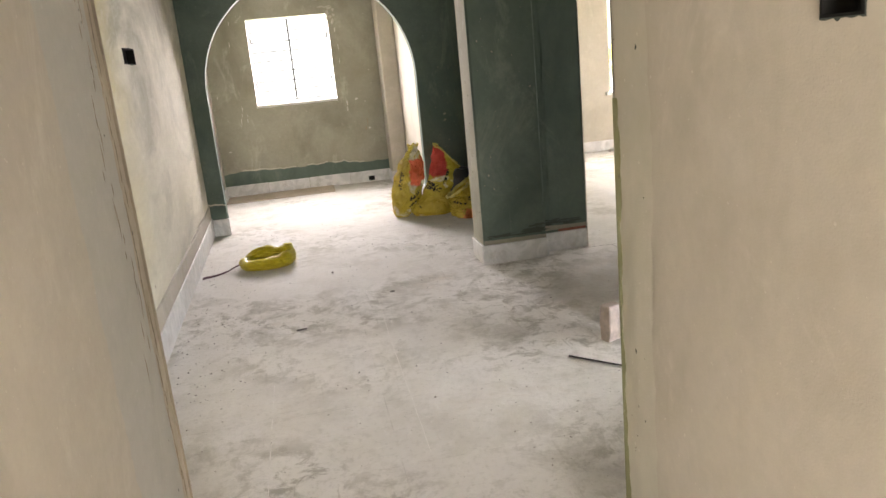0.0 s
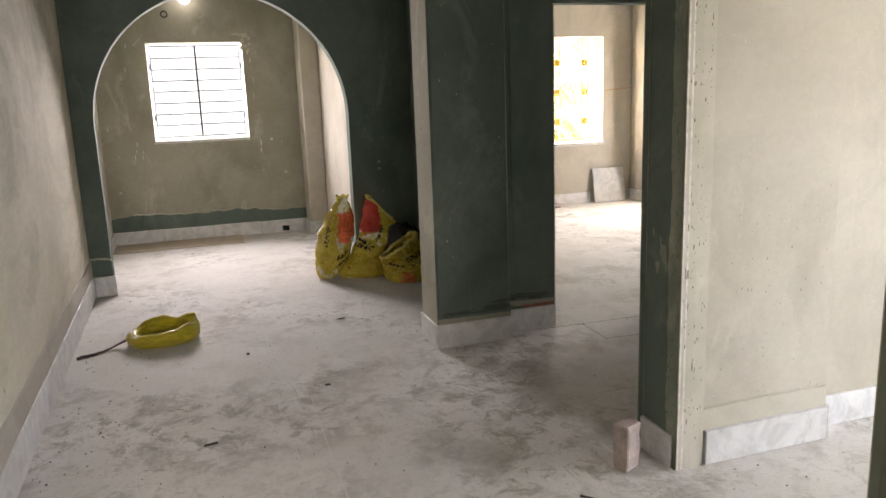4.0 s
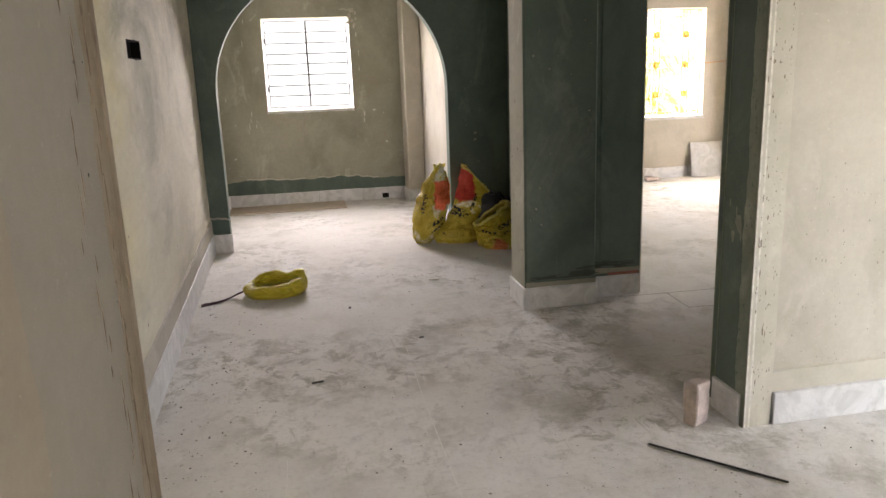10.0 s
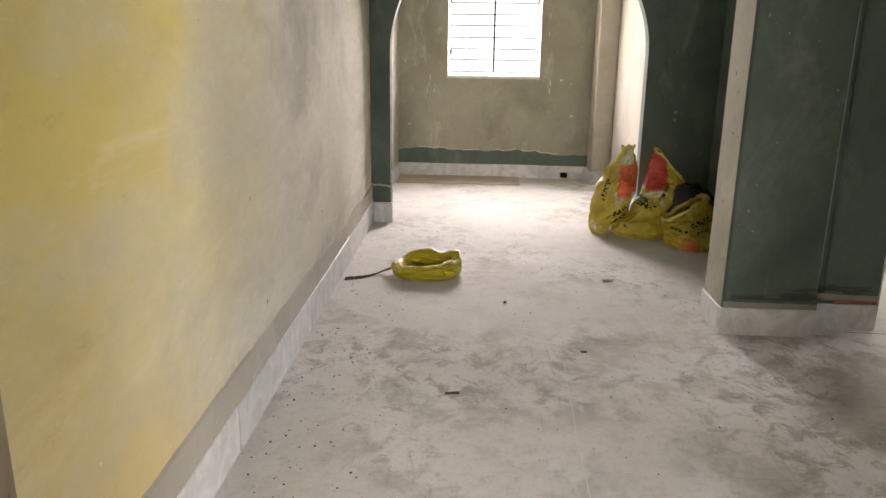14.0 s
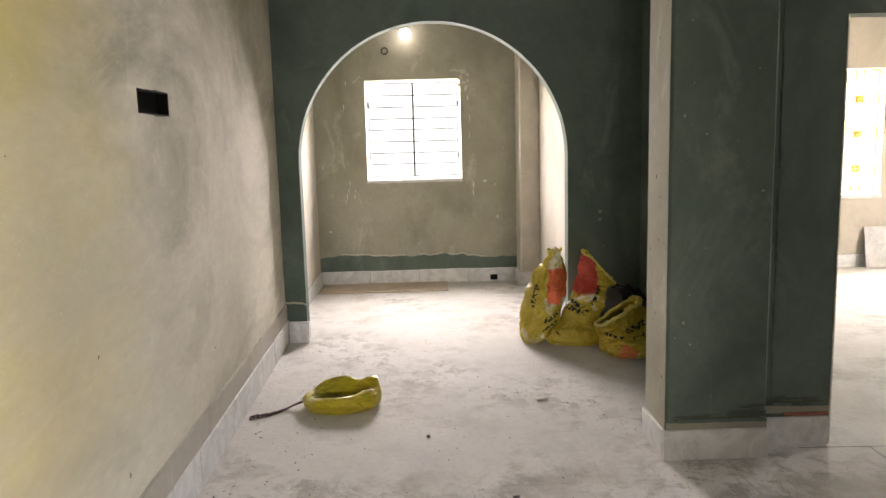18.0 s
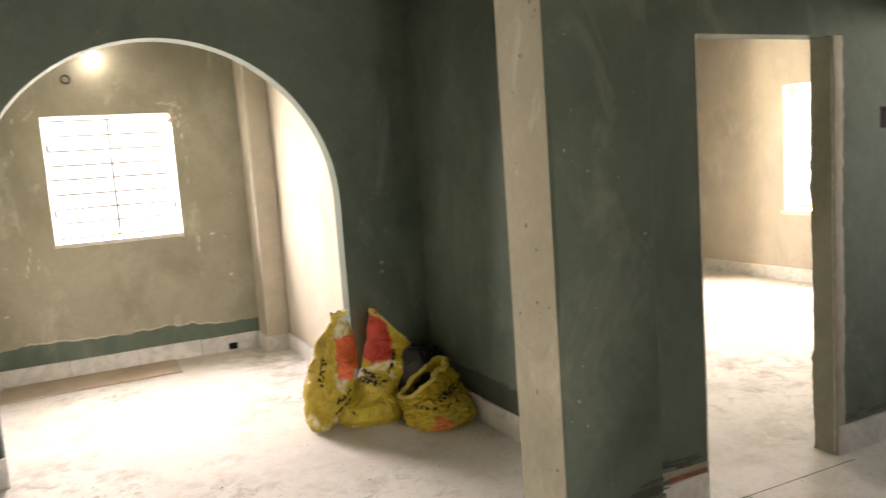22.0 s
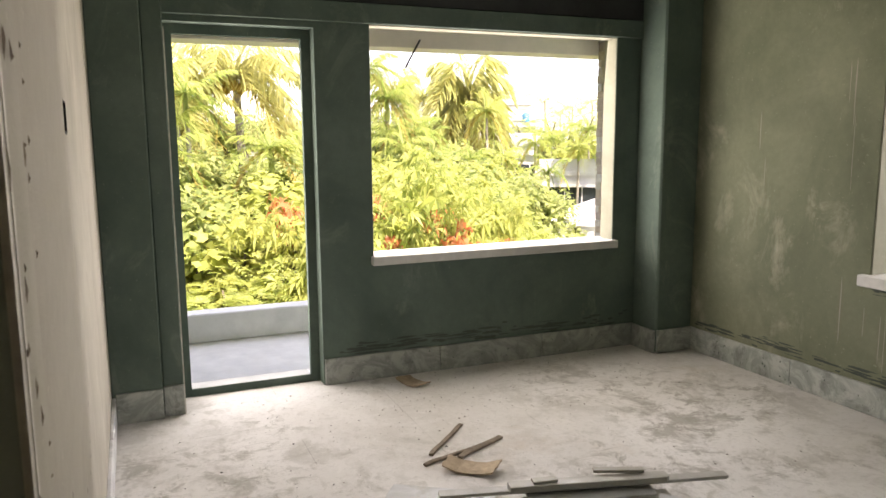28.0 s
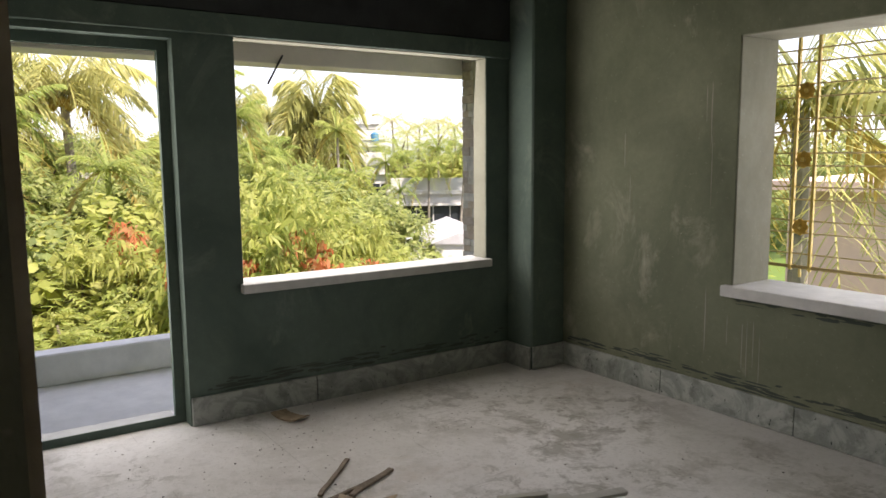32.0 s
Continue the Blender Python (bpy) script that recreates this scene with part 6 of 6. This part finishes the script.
palm("coconut palm with long fronds close to the side window", out_there(-60.6, 11.5), tall(0.05, 11.5), 3.2, 20, 17, 0.95)
palm("coconut palm outside the far room window", (11.5, 20.5, GROUND), 10.0, 3.2, 20, 19, 0.8)

kinds = [
    leafy_tree("feathery tree with bright yellow-green sprays", out_there(-6, 11.0), tall(-0.20, 11.0), 2.3, 31, L_FEATHER, lambda r, c: feathers(r, c, 13, 0.30)),
    leafy_tree("dense tree with mid green leaves", out_there(-13.5, 16), tall(-0.10, 16), 2.6, 32, L_MID, lambda r, c: leaf_cloud(r, c, 130, 0.14, 0.34)),
    leafy_tree("mango tree flushed with drooping red young leaves", out_there(-20.5, 13.0), tall(-0.085, 13.0), 2.3, 33, L_LIGHT, lambda r, c: whorls(r, c, 19, 0.19), flush=L_RED),
    leafy_tree("tree with round yellow-green leaves", out_there(-6.4, 15), tall(-0.07, 15), 1.9, 34, L_LIGHT, lambda r, c: leaf_cloud(r, c, 62, 0.16, 0.62)),
    leafy_tree("small tree with broad pale leaves", out_there(-3.0, 13.5), tall(-0.085, 13.5), 0.8, 35, L_PALE, lambda r, c: leaf_cloud(r, c, 5, 0.34, 0.5), limbs=5),
    leafy_tree("mango tree with hanging yellow-green leaves", out_there(-17.6, 14), tall(-0.045, 14), 2.2, 36, L_LIGHT, lambda r, c: whorls(r, c, 19, 0.19)),
]
rnd = random.Random(77)
for az, dist, slope, k in (
    (-2.5, 10.5, -0.25, 0), (-9.5, 10.5, -0.215, 0), (-12.5, 12.5, -0.16, 0), (-4.5, 9.0, -0.33, 0), (-8.5, 9.0, -0.31, 0), (-12, 9.6, -0.28, 0), (-1, 13, -0.15, 3),
    (-9.2, 15.5, -0.085, 3), (-3.6, 17, -0.06, 3), (-11.6, 15, -0.10, 3), (-8, 12.5, -0.15, 3), (-5, 13, -0.14, 3), (-1.5, 18, -0.05, 1), (-6.5, 19, -0.045, 1), (-12, 20, -0.05, 1), (-15.5, 10.5, -0.22, 5),
    (-16.0, 12, -0.12, 5), (-20.0, 11.0, -0.118, 2), (-22.2, 11.0, -0.16, 2), (-24.6, 12.4, -0.125, 5), (-22.8, 13.6, -0.092, 5), (-26.4, 11.4, -0.165, 5), (-19.5, 15.5, -0.055, 5), (-27.0, 13.5, -0.15, 0), (-26.2, 15.5, -0.10, 0), (-24.0, 16, -0.08, 0), (-30.5, 12, -0.24, 0),
    (-22.0, 18, -0.055, 1), (-25.0, 20, -0.055, 5), (-27.5, 22, -0.065, 1), (-20.5, 23, -0.035, 3), (-26.0, 27, -0.04, 3), (-24.0, 30, -0.03, 1), (-28.0, 26, -0.085, 3),
    (-30.2, 50, 0.018, 0), (-32.2, 54, 0.026, 0), (-34.4, 56, 0.022, 0), (-18, 32, -0.005, 1), (-14, 34, 0.01, 3), (-10, 30, 0.0, 1), (-5, 30, 0.005, 3), (-1, 26, 0.005, 1), (-35.8, 42, -0.01, 3),
    (-22, 40, 0.006, 3), (-19.2, 38, 0.01, 1), (-6.8, 36, 0.012, 3), (-10.6, 38, 0.012, 1), (-31.6, 31, -0.09, 3), (-34.8, 21, -0.20, 1), (-13.5, 22, -0.05, 3), (2, 14, -0.05, 1), (3, 20, 0.0, 3), (-60, 15, -0.34, 1), (-66, 15, -0.34, 3), (-72, 18, -0.2, 1), (-50, 24, -0.07, 3), (-44, 30, -0.04, 1),
):
    src = kinds[k]
    place = out_there(az, dist)
    scale = tall(slope, dist) / max(v[2] for v in src.children[1].bound_box)
    wide = scale * (1.6 if dist > 38 else 1.0)
    twin = copy_thing(src, pose(*place, 0, 0, rnd.uniform(0, 360)))
    twin.scale = (wide, wide, scale)
for x, y, h, k in ((1.5, 26, 8.4, 3), (-3.5, 28, 8.6, 1), (6.6, 25, 8.6, 3), (10.5, 24, 9.2, 1), (24.5, 5.0, 10.6, 3), (26, 1.5, 11.0, 1), (25, 10, 10.8, 3)):
    src = kinds[k]
    scale = h / max(v[2] for v in src.children[1].bound_box)
    twin = copy_thing(src, pose(x, y, GROUND, 0, 0, x * 40))
    twin.scale = (scale, scale, scale)


def undergrowth():
    """The scrub that fills the ground between the trees."""
    r = random.Random(5)
    near, far = [], []
    for _ in range(520):
        az, dist = r.uniform(-75, 12), 9 + 40 * r.random() ** 1.6
        x, y, _z = out_there(az, dist)
        (near if dist < 24 else far).append((Vector((x, y, GROUND + r.uniform(0.4, 3.4))), r.uniform(0.9, 1.8)))
    verts, faces = leaf_cloud(r, near, 260, 0.17, 0.42)
    more, added = leaf_cloud(r, far, 70, 0.36, 0.45)
    k = len(verts)
    verts += more
    faces += [tuple(i + k for i in f) for f in added]
    me = bpy.data.meshes.new("undergrowth")
    me.from_pydata(verts, [], faces)
    me.materials.append(L_LIGHT)
    tagged(new("undergrowth", me), "tangled green undergrowth below the trees", "undergrowth", kind="stuff")


def far_woods():
    r = random.Random(6)
    clumps = []
    for _ in range(800):
        az, dist = r.uniform(-80, 20), r.uniform(80, 150)
        x, y, _z = out_there(az, dist)
        clumps.append((Vector((x, y, GROUND + r.uniform(1, 11))), r.uniform(2.0, 4.5)))
    verts, faces = leaf_cloud(r, clumps, 60, 0.9, 0.5)
    me = bpy.data.meshes.new("far_woods")
    me.from_pydata(verts, [], faces)
    me.materials.append(L_MID)
    tagged(new("far_woods", me), "hazy far woods along the horizon", "woods", kind="stuff")


undergrowth()
far_woods()

M_WHITEWALL = simple("white_house_paint", (0.50, 0.49, 0.475), 0.8, 0, 0.15, 1.5)
M_PINK = simple("pink_house_paint", (0.66, 0.49, 0.42), 0.8, 0, 0.15, 1.5)
M_RED = simple("red_roof_paint", (0.45, 0.09, 0.05), 0.7, 0, 0.2, 2)
M_ZINCWHITE = simple("white_zinc_sheet", (0.66, 0.66, 0.67), 0.5, 0, 0.12, 3)
M_ZINC = simple("zinc_sheet", (0.42, 0.42, 0.43), 0.45, 0.4, 0.2, 3)
M_GLASS = simple("dark_window_glass", (0.03, 0.035, 0.04), 0.15, 0, 0.2)
M_BLUE = simple("blue_plastic", (0.03, 0.16, 0.30), 0.5)


def house(label, at, rz, w, d, h, storeys, wallmat, roofmat, cols, gable=False, overhang=0.4):
    base = thing("house", label, "house", at, rz, group="houses beyond the trees")
    part("wall", box(-w / 2, w / 2, -d / 2, d / 2, 0, h), wallmat, base)
    if gable:
        bm = bmesh.new()
        e, rise = overhang, d * 0.22
        v = [bm.verts.new(p) for p in ((-w / 2 - e, -d / 2 - e, h), (w / 2 + e, -d / 2 - e, h), (w / 2 + e, 0, h + rise), (-w / 2 - e, 0, h + rise), (-w / 2 - e, d / 2 + e, h), (w / 2 + e, d / 2 + e, h))]
        bm.faces.new([v[0], v[1], v[2], v[3]])
        bm.faces.new([v[3], v[2], v[5], v[4]])
        bm.faces.new([v[0], v[3], v[4]])
        bm.faces.new([v[1], v[5], v[2]])
        bmesh.ops.solidify(bm, geom=bm.faces[:], thickness=0.06)
        part("roof", bm, roofmat, base)
    else:
        part("roof", box(-w / 2 - overhang, w / 2 + overhang, -d / 2 - overhang, d / 2 + overhang, h, h + 0.18), roofmat, base)
        part("parapet", box(-w / 2, w / 2, -d / 2, -d / 2 + 0.12, h + 0.18, h + 0.8), wallmat, base)
    for s in range(storeys):
        part("ledge", box(-w / 2 - 0.25, w / 2 + 0.25, -d / 2 - 0.3, -d / 2, h / storeys * (s + 1) - 0.55, h / storeys * (s + 1) - 0.45), wallmat, base)
        for c in range(cols):
            x = -w / 2 + w * (c + 0.5) / cols
            z = h / storeys * (s + 0.5)
            win_ = part("window", box(x - 0.55, x + 0.55, -d / 2 - 0.03, -d / 2 + 0.02, z - 0.6, z + 0.6), wallmat, base)
            part("pane", box(x - 0.47, x - 0.03, -d / 2 - 0.045, -d / 2 - 0.03, z - 0.52, z + 0.52), M_GLASS, win_)
            part("pane", box(x + 0.03, x + 0.47, -d / 2 - 0.045, -d / 2 - 0.03, z - 0.52, z + 0.52), M_GLASS, win_)
    return base


def facing(az):
    return az - 90


house("white three-storey house among the palms", out_there(-28.4, 66), facing(-28.4), 3.4, 6, tall(0.020, 66), 4, M_WHITEWALL, M_WHITEWALL, 3, overhang=0.15)
house("white house with a gabled roof far off", out_there(-28.0, 90), facing(-28.0), 4.0, 6, tall(0.040, 90), 4, M_WHITEWALL, M_WHITEWALL, 3, True)
house("pale low house with a veranda among palms", out_there(-27.9, 50), facing(-27.6), 3.6, 6, tall(-0.012, 50), 3, M_WHITEWALL, M_ZINC, 4, overhang=0.15)
house("grey house with a band of wide windows", out_there(-34.2, 40), facing(-34), 5.0, 6, tall(-0.048, 40), 4, M_WHITEWALL, M_WHITEWALL, 6, overhang=0.2)
for az, dist, slope, w in ((-33.3, 26, -0.110, 1.4), (-34.6, 27, -0.100, 1.6), (-35.6, 25, -0.112, 1.6), (-32.4, 24, -0.140, 1.2)):
    house("low shed with a white zinc roof", out_there(az, dist), facing(az) + 90, 3.0, w, tall(slope, dist), 1, M_WHITEWALL, M_ZINCWHITE, 1, True, 0.12)
house("white house with a red roof edge", out_there(-12.2, 34), facing(-12.2), 5, 5, tall(-0.04, 34), 2, M_WHITEWALL, M_RED, 2)
house("low pink house below the side window", (6.5, -20.0, GROUND), 10, 9, 7, 9.8, 3, M_PINK, M_PINK, 4)
house("white house below the side window", (1.0, -24.0, GROUND), -5, 8, 7, 9.6, 3, M_WHITEWALL, M_WHITEWALL, 4)
tank = thing("water_tank", "blue plastic water tank on a flat roof", "water tank", (*out_there(-29.2, 63)[:2], GROUND + tall(0.018, 66)))
bm = tube(bmesh.new(), (0, 0, 0), (0, 0, 0.6), 0.35, 16)
tube(bm, (0, 0, 0.6), (0, 0, 0.75), 0.35, 16, 0.12)
part("drum", bm, M_BLUE, tank)
